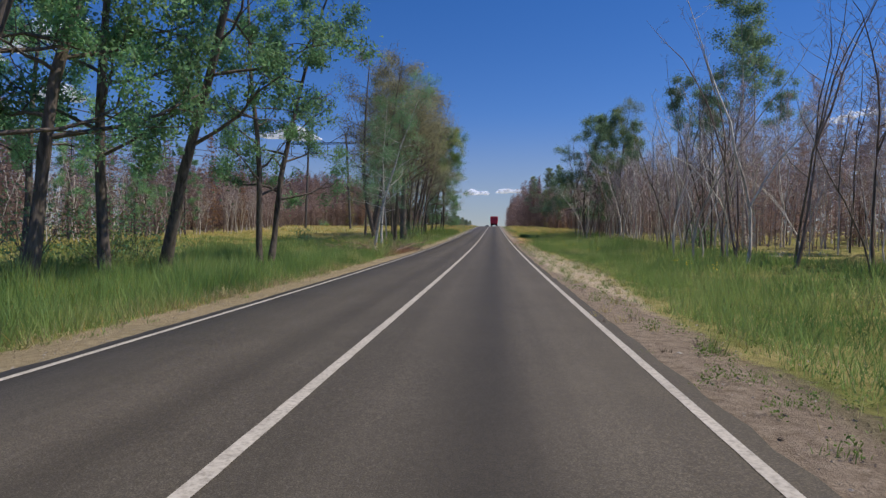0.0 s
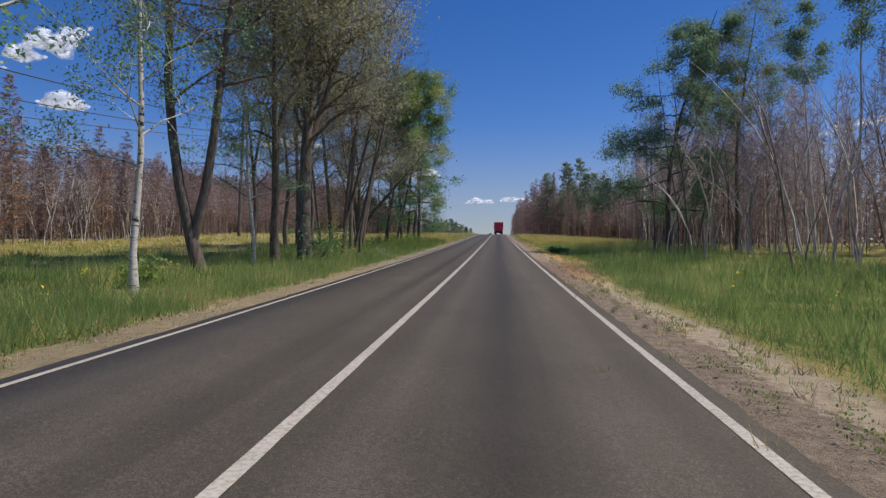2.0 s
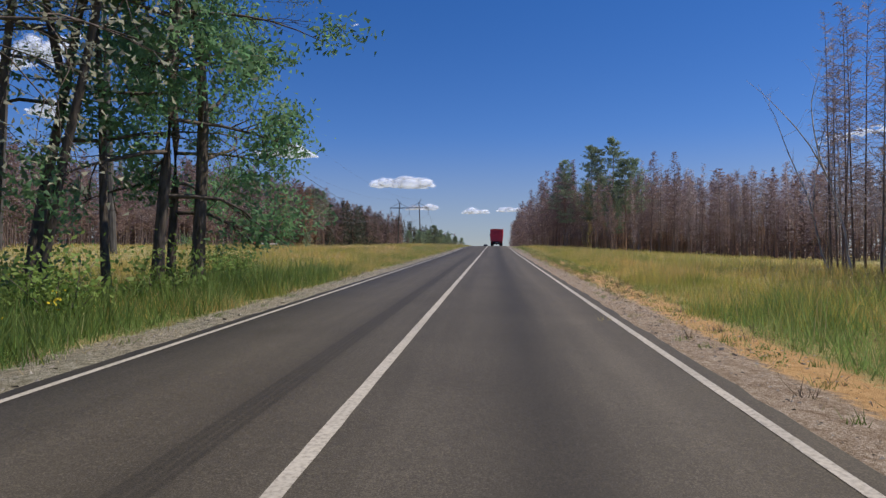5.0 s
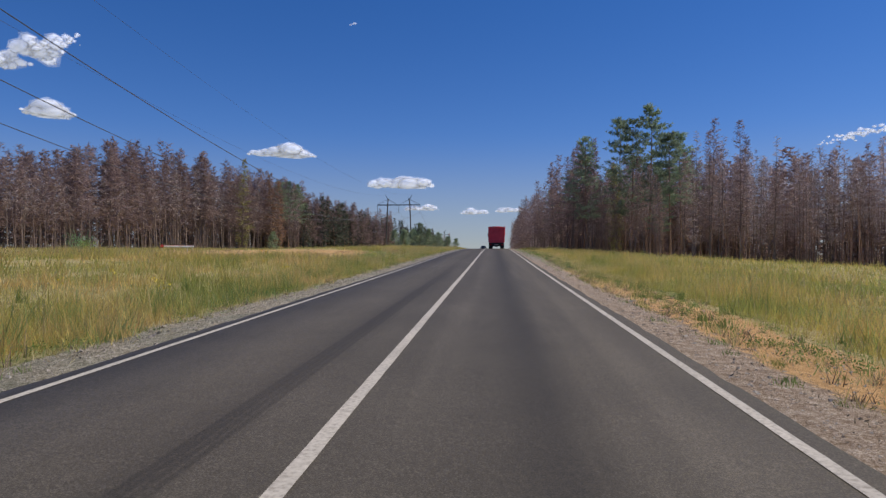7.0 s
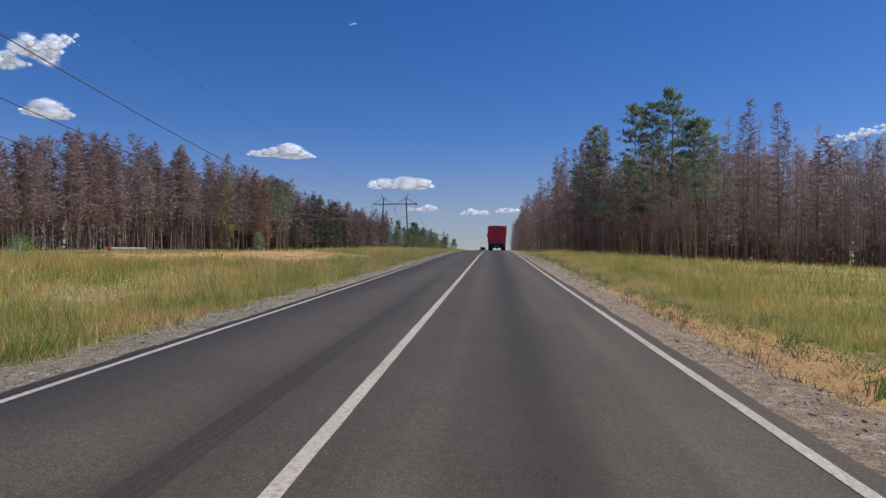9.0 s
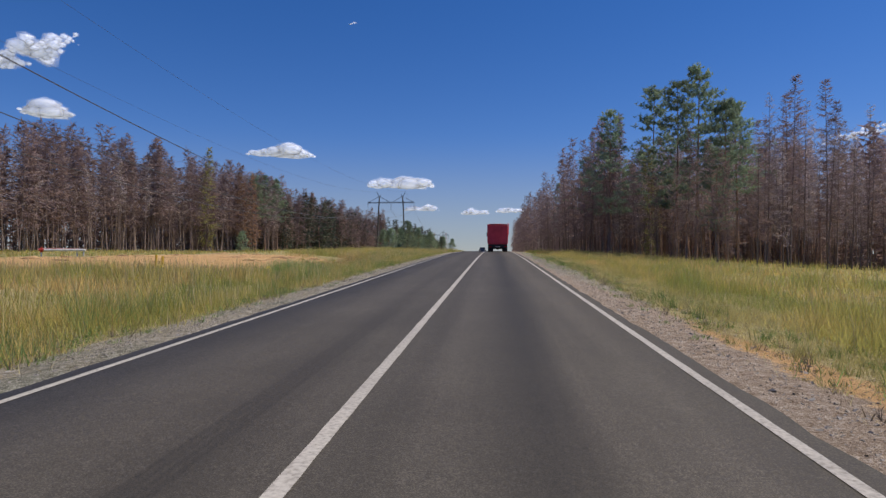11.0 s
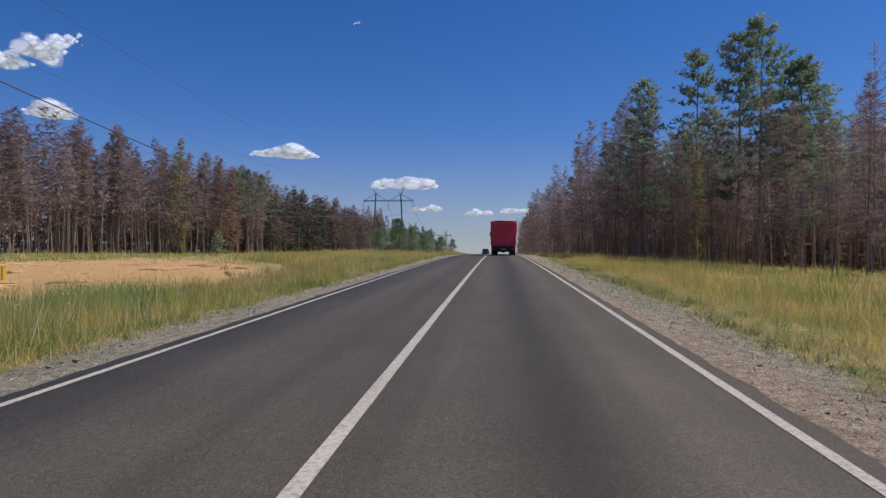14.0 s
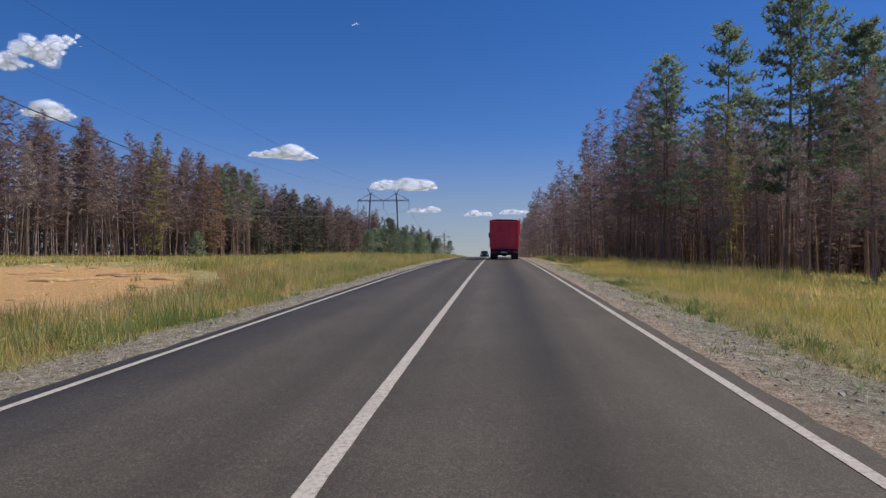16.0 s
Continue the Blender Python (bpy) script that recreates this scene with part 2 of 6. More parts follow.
def road_z(y):
    """Height of the road along its length: a slow rise to a crest and a gentle fall beyond it."""
    y = np.asarray(y, float)
    c = np.clip(y, -20, 319.9)
    i = ((c + 20) // 20).astype(int)
    a = (PROF_Y[i + 1] - c) / 20
    b = 1 - a
    z = a * PROF_Z[i] + b * PROF_Z[i + 1] + ((a**3 - a) * PROF_M[i] + (b**3 - b) * PROF_M[i + 1]) * 400 / 6
    over = np.clip(y - 319.9, 0, None)
    return z - 9.0 * (1 - np.exp(-over * 0.0185 / 9.0)) + np.clip(-20 - y, 0, 400) * 0.003


def ground_z(x, y):
    """Height of the ground beside the road."""
    x, y = np.broadcast_arrays(np.asarray(x, float), np.asarray(y, float))
    left, right = np.clip(-x - 4.0, 0, None), np.clip(x - 4.3, 0, None)
    ditch_l = -0.22 * smooth01(left, 0.3, 3.0) * (1 - smooth01(left, 4, 12))
    ditch_r = -0.25 * smooth01(right, 0.3, 3.5) * (1 - smooth01(right, 5, 14))
    rise = 0.012 * np.clip(left - 6, 0, 70)
    low = smooth01(y, 100, 165) * (1 - 0.7 * smooth01(y, 300, 420))
    fall = -0.05 * np.clip(right - 2, 0, 48) * low + 0.01 * np.clip(right - 4, 0, 40) * (1 - low)
    off = smooth01(left + right, 0.6, 4)
    heap = -0.55 * np.exp(-(((x + 20) / 11.0) ** 2 + ((y - 186) / 11.0) ** 2) ** 2)
    dip = -0.6 * smooth01(-x, 24, 40) * smooth01(y, 180, 215) * (1 - smooth01(y, 285, 320))
    bumps = off * (0.07 * np.sin(x * 0.9 + 1.3 * np.sin(y * 0.31)) * np.sin(y * 0.7 + 0.8 * np.sin(x * 0.43)) + 0.05 * np.sin(x * 2.3 + y * 1.7))
    return road_z(y) - 0.03 - 0.05 * smooth01(left + right, 0.0, 0.5) + ditch_l + ditch_r + rise + fall + bumps + heap + dip


# across the right shoulder, along the road: where the gravel ends, where the open sand ends, where tall grass begins
EDGE_Y = [0, 14, 24, 36, 46, 60, 68, 78, 86, 97, 110, 125, 140, 150, 158, 177, 215]
GRAVEL_R = [5.1, 4.9, 4.0, 4.1, 4.5, 4.5, 4.3, 4.9, 4.7, 4.6, 4.7, 4.7, 4.6, 4.6, 4.9, 5.4, 5.4]
SAND_R = [4.2, 5.0, 6.0, 6.2, 5.4, 5.0, 5.5, 6.8, 6.5, 5.6, 5.6, 6.4, 6.6, 6.2, 5.0, 4.0, 4.0]
GRASS_R = [5.0, 5.4, 6.4, 6.6, 5.6, 5.2, 5.6, 6.9, 6.2, 5.6, 5.6, 6.5, 6.8, 6.5, 6.8, 7.2, 7.0]


def gz(x, y):
    return float(ground_z(x, y))


# ---- mesh tools ----
class Shape:
    """Gathers vertices and faces."""

    def __init__(self):
        self.v, self.f = [], []

    def add(self, verts, faces):
        n = len(self.v)
        self.v.extend(verts)
        self.f.extend([tuple(i + n for i in f) for f in faces])

    def tube(self, pts, radii, sides=5, cap=False):
        pts = [Vector(p) for p in pts]
        rings = []
        n0 = len(self.v)
        for i, p in enumerate(pts):
            d = (pts[min(i + 1, len(pts) - 1)] - pts[max(i - 1, 0)]).normalized()
            a = d.orthogonal().normalized() if abs(d.z) > 0.99 else d.cross(Vector((0, 0, 1))).normalized()
            b = d.cross(a)
            for k in range(sides):
                w = 2 * math.pi * k / sides
                self.v.append(tuple(p + (a * math.cos(w) + b * math.sin(w)) * radii[i]))
        for i in range(len(pts) - 1):
            for k in range(sides):
                q = n0 + i * sides
                self.f.append((q + k, q + (k + 1) % sides, q + sides + (k + 1) % sides, q + sides + k))
        if cap:
            self.f.append(tuple(n0 + k for k in reversed(range(sides))))
            self.f.append(tuple(n0 + (len(pts) - 1) * sides + k for k in range(sides)))

    def box(self, c, size, rot=None, taper=1.0):
        hx, hy, hz = size[0] / 2, size[1] / 2, size[2] / 2
        vs = [Vector((sx * hx * (taper if sz > 0 else 1), sy * hy * (taper if sz > 0 else 1), sz * hz)) for sz in (-1, 1) for sy in (-1, 1) for sx in (-1, 1)]
        if rot:
            vs = [rot @ v for v in vs]
        self.add([tuple(v + Vector(c)) for v in vs], [(0, 2, 3, 1), (4, 5, 7, 6), (0, 1, 5, 4), (2, 6, 7, 3), (0, 4, 6, 2), (1, 3, 7, 5)])

    def rounded_box(self, c, size, r=0.03):
        """A box with chamfered edges."""
        bm = bmesh.new()
        bmesh.ops.create_cube(bm, size=1.0)
        for v in bm.verts:
            v.co = Vector((v.co.x * size[0], v.co.y * size[1], v.co.z * size[2]))
        bmesh.ops.bevel(bm, geom=bm.edges[:], offset=r, segments=2, profile=0.5, affect="EDGES")
        for v in bm.verts:
            v.co += Vector(c)
        bm.verts.index_update()
        self.add([tuple(v.co) for v in bm.verts], [tuple(v.index for v in f.verts) for f in bm.faces])
        bm.free()

    def mesh(self, name, mat, shade=False):
        me = bpy.data.meshes.new(name)
        me.from_pydata([tuple(v) for v in self.v], [], self.f)
        me.materials.append(mat)
        if shade:
            me.polygons.foreach_set("use_smooth", [True] * len(me.polygons))
        me.update()
        return me


def thing(name, label, category, group="", kind="", data=None):
    return tagged(new(name, data), label, category, group, kind)


def part(name, shape, mat, parent, label="", shade=False):
    """One mesh object under a thing or under a part."""
    ob = new(name, shape if isinstance(shape, bpy.types.Mesh) else shape.mesh(name, mat, shade))
    ob.parent = parent
    return tagged(ob, label)


def array_mesh(name, verts, faces_n, mat):
    """A mesh out of loose pieces: verts (pieces, corners, 3), every piece one polygon."""
    pieces, corners = verts.shape[:2]
    me = bpy.data.meshes.new(name)
    me.vertices.add(pieces * corners)
    me.vertices.foreach_set("co", verts.astype(np.float32).ravel())
    me.loops.add(pieces * corners)
    me.loops.foreach_set("vertex_index", np.arange(pieces * corners, dtype=np.int32))
    me.polygons.add(pieces)
    me.polygons.foreach_set("loop_start", np.arange(0, pieces * corners, corners, dtype=np.int32))
    me.materials.append(mat)
    me.update(calc_edges=True)
    me.validate()
    return me


# ---- trees ----
def limb(rng, p, d, length, segs, wander, lift):
    """A bending line of points from p along d."""
    p, d = np.array(p, float), np.array(d, float)
    d /= np.linalg.norm(d)
    pts = [p]
    for _ in range(segs):
        d = d + rng.normal(0, wander, 3) + (0, 0, lift)
        d /= np.linalg.norm(d)
        p = p + d * length / segs
        pts.append(p)
    return np.array(pts)


def along(pts, f):
    f = f * (len(pts) - 1)
    i = min(int(f), len(pts) - 2)
    return pts[i] + (pts[i + 1] - pts[i]) * (f - i), pts[i + 1] - pts[i]


def leaf_quads(rng, centres, per, spread, size, flat=False):
    """Leaves scattered about the centres: (n, 4, 3), or (n, 3, 3) as slim leaflets."""
    c = np.repeat(np.asarray(centres), per, 0)
    c = c + rng.normal(0, spread, c.shape) * (1, 1, 0.8)
    n = len(c)
    a = rng.normal(0, 1, (n, 3))
    a /= np.linalg.norm(a, axis=1, keepdims=True)
    b = rng.normal(0, 1, (n, 3))
    b -= (b * a).sum(1, keepdims=True) * a
    b /= np.linalg.norm(b, axis=1, keepdims=True)
    s = size * rng.uniform(0.6, 1.3, (n, 1))
    if flat:
        return np.stack([c - a * s, c + a * s - b * s * 0.55, c + a * s + b * s * 0.55], 1)
    return np.stack([c - a * s, c - b * s * 0.55, c + a * s, c + b * s * 0.55], 1)


def broadleaf(seed, h, r, crown_from=0.35, limbs=13, reach=0.3, lean=(0, 0), twig=4, leaves=16, leaf=0.13, spread=0.4, fork=0, wander=0.07, sides=8, up=0.5, droop=0.02, ends=3, stems=(), clump=1.0, pull=0.04, one_side=0.0):
    """Wood and leaves of a broad-leaved tree: one trunk or several stems, limbs, boughs, twigs.
    stems: (where it leaves the trunk, lean x, lean y, share of the height, share of the thickness).
    clump: the share of twig ends that carry leaves; one_side: how much longer the limbs towards +x are."""
    rng = np.random.default_rng(seed)
    wood, tips = Shape(), []
    main = limb(rng, (0, 0, -0.3), (lean[0], lean[1], 1), h, 10, wander * 0.55, pull)
    grown = [(main, r)]
    if fork:
        p, d = along(main, fork)
        ang = rng.uniform(0, 6.28)
        side = limb(rng, p, (0.35 * math.cos(ang) + lean[0], 0.35 * math.sin(ang) + lean[1], 1), h * (1 - fork) * 0.92, 8, wander * 0.6, 0.05)
        grown.append((side, r * 0.7))
    for f, sx, sy, share, thick in stems:
        p, d = along(main, f)
        grown.append((limb(rng, p, (sx, sy, 1), h * share, 8, wander * 0.6, pull), r * thick))
    for pts, r0 in grown:
        n = len(pts)
        rad = [r0 * (1 - 0.9 * (i / (n - 1)) ** 1.1) * (1.35 if i == 0 and pts is main else 1) for i in range(n)]
        wood.tube(pts, rad, sides)
        for k in range(limbs):
            f = crown_from + (0.97 - crown_from) * (k + rng.uniform(0, 1)) / limbs
            p, d = along(pts, f)
            ang = k * 2.4 + rng.uniform(-0.6, 0.6)
            ln = h * reach * (1.1 - 0.75 * (f - crown_from) / (1 - crown_from)) * rng.uniform(0.65, 1.15) * (1 + one_side * math.cos(ang))
            rr = max(r0 * (1 - 0.9 * f) * 0.5, 0.012)
            l1 = limb(rng, p, (math.cos(ang), math.sin(ang), up), ln, 5, 0.16, droop)
            wood.tube(l1, [rr * (1 - 0.8 * i / 5) for i in range(6)], 4)
            for j in range(twig):
                p2, d2 = along(l1, rng.uniform(0.3, 0.95))
                dd = d2 / np.linalg.norm(d2) + rng.normal(0, 0.7, 3) + (0, 0, 0.15)
                l2 = limb(rng, p2, dd, ln * rng.uniform(0.3, 0.55), 3, 0.22, 0.0)
                wood.tube(l2, [rr * 0.4, rr * 0.28, rr * 0.18, 0.006], 3)
                leafy = rng.uniform() < clump
                for q in range(ends):
                    p3, d3 = along(l2, rng.uniform(0.3, 1.0))
                    l3 = limb(rng, p3, d3 / np.linalg.norm(d3) + rng.normal(0, 0.8, 3), ln * rng.uniform(0.12, 0.24), 2, 0.2, -0.02)
                    wood.tube(l3, [max(rr * 0.18, 0.008), 0.007, 0.004], 3)
                    if leafy:
                        tips += [l3[1], l3[2]]
            tips.append(l1[-1])
    quads = leaf_quads(rng, tips, leaves, spread, leaf, True) if leaves else None
    return wood, quads


def conifer(seed, h, r, crown_from=0.3, whorls=26, per=4, reach=1.7, droop=-0.25, twigs=9, twig_len=0.45, dense=1.0, needle=0.0, width=0.03, far=False, layered=0.0):
    """Wood and twigs of a conifer. needle > 0: living needles of that length in tufts; else dry drooping twigs. far: boughs as slim pieces."""
    rng = np.random.default_rng(seed)
    wood = Shape()
    main = limb(rng, (0, 0, -0.3), (rng.normal(0, 0.03), rng.normal(0, 0.03), 1), h, 8, 0.012, 0.02)
    step = 8 if far else 1
    wood.tube(main[::step], [r * (1 - 0.92 * i / 8) for i in range(0, 9, step)], 4 if far else 6)
    tri = []

    def sliver(p, d, ln, w):
        s = np.cross(d, rng.normal(0, 1, 3))
        s *= w / np.linalg.norm(s)
        tri.append((p - s, p + s, p + d * ln))

    for k in range(whorls):
        thin = 1 - layered * rng.uniform(0, 1)
        for j in range(per):
            f = crown_from + (0.99 - crown_from) * min((k + rng.uniform(0, 0.35 if layered else 1.6)) / whorls, 1.0)
            p, _ = along(main, f)
            g = (f - crown_from) / (1 - crown_from)
            shape = (1 - g) ** 0.6 * min(1, 0.45 + g * 3.0) * thin
            if rng.uniform() > dense:
                continue
            ang = rng.uniform(0, 6.28)
            ln = reach * shape * rng.uniform(0.6, 1.2) + 0.2
            l1 = limb(rng, p, (math.cos(ang), math.sin(ang), droop + 0.7 * g * g), ln, 3, 0.1, 0.05)
            d1 = (l1[-1] - l1[0]) / ln
            if far:
                sliver(l1[0], d1, ln, width * 0.6)
            else:
                wood.tube(l1, [max(r * 0.16 * (1 - f), 0.014), 0.013, 0.01, 0.005], 3)
            sidev = np.array((-d1[1], d1[0], 0))
            for q in range(twigs):
                u = rng.uniform(0.3, 1.05) if needle else rng.uniform(0.12, 1.0)
                p2, _ = along(l1, min(u, 1.0))
                if needle:
                    c = p2 + rng.normal(0, 0.24, 3) * (1, 1, 0.4)
                    for _ in range(6):
                        dd = rng.normal(0, 1, 3) + (0, 0, 0.4) + d1 * 0.5
                        dd /= np.linalg.norm(dd)
                        sliver(c, dd, needle * rng.uniform(0.7, 1.4), needle * 0.17)
                else:
                    s = rng.choice((-1, 1))
                    dd = d1 * 0.6 + sidev * s * rng.uniform(0.4, 1.0) + (0, 0, rng.uniform(-0.8, 0.25)) + rng.normal(0, 0.25, 3)
                    dd /= np.linalg.norm(dd)
                    sliver(p2, dd, twig_len * rng.uniform(0.6, 1.3) * (1.1 - 0.4 * g), width)
    return wood, np.array(tri)


def tree_proto(name, label, category, wood, bits, bark, foliage, corners):
    """A tree as an empty at its base with trunk and crown; kept as the first of its kind."""
    trunk = wood.mesh(name + "_trunk", bark, True)
    crown = array_mesh(name + "_crown", bits, corners, foliage) if bits is not None and len(bits) else None
    return dict(name=name, label=label, category=category, trunk=trunk, crown=crown, bits=bits, wood=wood, corners=corners)


def plant(proto, x, y, scale=1.0, turn=0.0, tilt=(0, 0), label="", group="", squash=1.0):
    root = thing(proto["name"], label or proto["label"], proto["category"], group)
    root.empty_display_size = 0.3
    root.matrix_basis = pose(x, y, gz(x, y) - 0.08, tilt[0], tilt[1], turn) @ Matrix.Diagonal((scale * squash, scale * squash, scale, 1))
    part("trunk", proto["trunk"], None, root)
    if proto["crown"]:
        part("crown", proto["crown"], None, root)
    return root


def woods(name, label, protos, places, bark, foliage, rng):
    """Many far trees as one mass: trunks in one mesh, crowns in another under it."""
    cache = {}
    tv, tf, cv, n0 = [], [], [], 0
    for (x, y, s) in places:
        k = rng.integers(len(protos))
        if k not in cache:
            w = protos[k][0]
            cache[k] = (np.array([tuple(v) for v in w.v]), np.array([f for f in w.f if len(f) == 4], dtype=np.int32), protos[k][1])
        V, Fc, B = cache[k]
        a = rng.uniform(0, 6.28)
        c, q = math.cos(a) * s, math.sin(a) * s
        tx, ty = rng.normal(0, 0.025, 2)
        R = np.array(((c, -q, tx * s), (q, c, ty * s), (0, 0, s)))
        o = np.array((x, y, gz(x, y)))
        tv.append(V @ R.T + o)
        tf.append(Fc + n0)
        n0 += len(V)
        if B is not None:
            cv.append(B @ R.T + o)
    me = bpy.data.meshes.new(name)
    V, Fc = np.concatenate(tv).astype(np.float32), np.concatenate(tf)
    me.vertices.add(len(V))
    me.vertices.foreach_set("co", V.ravel())
    me.loops.add(Fc.size)
    me.loops.foreach_set("vertex_index", Fc.ravel())
    me.polygons.add(len(Fc))
    me.polygons.foreach_set("loop_start", np.arange(0, Fc.size, 4, dtype=np.int32))
    me.materials.append(bark)
    me.update(calc_edges=True)
    ob = thing(name, label, "forest", "", "stuff", me)
    if cv:
        cr = new("crowns", array_mesh("crowns", np.concatenate(cv), 3, foliage))
        cr.parent = ob
        tagged(cr, kind="stuff")
    return ob


# ---- ground, road ----
def ground_material():
    """Soil and short grass; gravel and sand beside the road with ragged borders; bare sand where it lies open."""
    m = bpy.data.materials.new("verge_ground")
    m.use_nodes = True
    nt = m.node_tree
    N, Lk = nt.nodes, nt.links
    bsdf = N["Principled BSDF"]
    bsdf.inputs["Roughness"].default_value, bsdf.inputs["Specular IOR Level"].default_value = 0.95, 0.1
    geo = N.new("ShaderNodeNewGeometry")
    sep = N.new("ShaderNodeSeparateXYZ")
    Lk.new(geo.outputs["Position"], sep.inputs[0])

    def math_node(op, a, b=None, c=None):
        n = N.new("ShaderNodeMath")
        n.operation = op
        for i, v in enumerate((a, b, c)):
            if v is None:
                continue
            if isinstance(v, (int, float)):
                n.inputs[i].default_value = v
            else:
                Lk.new(v, n.inputs[i])
        return n.outputs[0]

    def noise_node(scale, detail=5, rough=0.55, vec=None):
        n = N.new("ShaderNodeTexNoise")
        n.inputs["Scale"].default_value, n.inputs["Detail"].default_value, n.inputs["Roughness"].default_value = scale, detail, rough
        Lk.new(vec or geo.outputs["Position"], n.inputs["Vector"])
        return n.outputs["Fac"]

    def ramp_node(fac, stops):
        r = N.new("ShaderNodeValToRGB")
        while len(r.color_ramp.elements) < len(stops):
            r.color_ramp.elements.new(0.5)
        for e, (p, c) in zip(r.color_ramp.elements, stops):
            e.position, e.color = p, (*c, 1) if len(c) == 3 else c
        Lk.new(fac, r.inputs["Fac"])
        return r.outputs["Color"]

    def step_node(v, a, b):
        n = N.new("ShaderNodeMapRange")
        n.interpolation_type = "SMOOTHSTEP"
        n.inputs["From Min"].default_value, n.inputs["From Max"].default_value = a, b
        Lk.new(v, n.inputs["Value"])
        return n.outputs[0]

    def mix_node(f, a, b):
        n = N.new("ShaderNodeMix")
        n.data_type = "RGBA"
        Lk.new(f, n.inputs["Factor"])
        Lk.new(a, n.inputs["A"])
        Lk.new(b, n.inputs["B"])
        return n.outputs["Result"]

    x, y = sep.outputs["X"], sep.outputs["Y"]
    n_big, n_mid, n_fine, n_grit = noise_node(0.06, 4), noise_node(0.55, 6), noise_node(6, 8, 0.7), noise_node(38, 4, 0.7)
    turf = mix_node(step_node(math_node("ADD", math_node("MULTIPLY", n_mid, 0.7), math_node("MULTIPLY", n_big, 0.6)), 0.52, 0.78),
                    ramp_node(n_fine, [(0.3, (0.11, 0.14, 0.035)), (0.7, (0.25, 0.27, 0.075))]),
                    ramp_node(n_fine, [(0.3, (0.28, 0.25, 0.085)), (0.7, (0.5, 0.42, 0.18))]))
    # drier and yellower up the road
    dry = ramp_node(math_node("ADD", math_node("MULTIPLY", n_grit, 0.5), math_node("MULTIPLY", n_fine, 0.5)), [(0.38, (0.19, 0.155, 0.065)), (0.5, (0.42, 0.35, 0.155)), (0.6, (0.64, 0.53, 0.31))])
    turf = mix_node(math_node("MULTIPLY", step_node(y, 85, 140), step_node(n_mid, 0.36, 0.6)), turf, dry)
    gravel = ramp_node(math_node("ADD", math_node("MULTIPLY", n_grit, 0.6), math_node("MULTIPLY", n_fine, 0.4)),
                       [(0.4, (0.1, 0.09, 0.08)), (0.5, (0.29, 0.262, 0.23)), (0.6, (0.6, 0.555, 0.5))])
    dirt = ramp_node(math_node("ADD", math_node("MULTIPLY", n_grit, 0.45), math_node("MULTIPLY", n_fine, 0.55)),
                     [(0.36, (0.075, 0.057, 0.043)), (0.5, (0.225, 0.172, 0.132)), (0.65, (0.42, 0.335, 0.26))])
    tan = ramp_node(math_node("ADD", math_node("MULTIPLY", n_grit, 0.4), math_node("MULTIPLY", n_fine, 0.6)), [(0.3, (0.24, 0.175, 0.115)), (0.5, (0.42, 0.32, 0.22)), (0.72, (0.58, 0.47, 0.34))])
    dirt = mix_node(math_node("SUBTRACT", 1.0, step_node(x, -4.0, -3.0)), dirt, tan)
    gravel = mix_node(step_node(math_node("ADD", y, math_node("MULTIPLY", n_mid, 20)), 72, 95), dirt, gravel)
    sand = ramp_node(n_fine, [(0.25, (0.46, 0.26, 0.105)), (0.55, (0.65, 0.41, 0.19)), (0.8, (0.77, 0.54, 0.3))])
    pale = ramp_node(n_fine, [(0.25, (0.33, 0.255, 0.17)), (0.5, (0.52, 0.43, 0.305)), (0.8, (0.64, 0.55, 0.41))])
    sand = mix_node(math_node("SUBTRACT", 1.0, step_node(y, 58, 69)), sand, pale)
    brown = ramp_node(n_fine, [(0.25, (0.19, 0.105, 0.065)), (0.55, (0.36, 0.215, 0.13)), (0.8, (0.5, 0.34, 0.22))])
    sand = mix_node(math_node("MULTIPLY", math_node("MULTIPLY", step_node(y, 63, 69), math_node("SUBTRACT", 1.0, step_node(y, 74, 80))), 0.95), sand, brown)

    def profile_node(values):
        """A width that changes along the road."""
        stops = [(p / 230, (v / 10, v / 10, v / 10)) for p, v in zip(EDGE_Y, values)]
        n = N.new("ShaderNodeSeparateColor")
        Lk.new(ramp_node(math_node("DIVIDE", y, 230.0), stops), n.inputs[0])
        return math_node("MULTIPLY", n.outputs[0], 10.0)

    ragged = math_node("ADD", math_node("MULTIPLY", math_node("SUBTRACT", n_mid, 0.5), 0.9), math_node("MULTIPLY", math_node("SUBTRACT", n_fine, 0.5), 1.0))
    right = math_node("ADD", x, ragged)
    past_sand = math_node("SUBTRACT", right, profile_node(SAND_R))
    sandy = math_node("MULTIPLY", math_node("SUBTRACT", 1.0, step_node(past_sand, -0.1, 0.35)), step_node(x, 0.0, 1.0))
    col = mix_node(sandy, turf, sand)
    past_gravel = math_node("MAXIMUM", math_node("MULTIPLY", math_node("SUBTRACT", right, profile_node(GRAVEL_R)), step_node(x, -1.0, 0.0)),
                            math_node("MULTIPLY", math_node("SUBTRACT", -4.85, math_node("ADD", x, ragged)), math_node("SUBTRACT", 1.0, step_node(x, -1.0, 0.0))))
    col = mix_node(math_node("SUBTRACT", 1.0, step_node(past_gravel, -0.12, 0.22)), col, gravel)
    # dug sand in the field
    dx = math_node("DIVIDE", math_node("ADD", x, 23.5), 12.3)
    dy = math_node("DIVIDE", math_node("SUBTRACT", y, 191.0), 14.0)
    rr = math_node("SQRT", math_node("ADD", math_node("MULTIPLY", dx, dx), math_node("MULTIPLY", dy, dy)))
    rr = math_node("ADD", rr, math_node("MULTIPLY", math_node("SUBTRACT", n_mid, 0.5), 0.9))
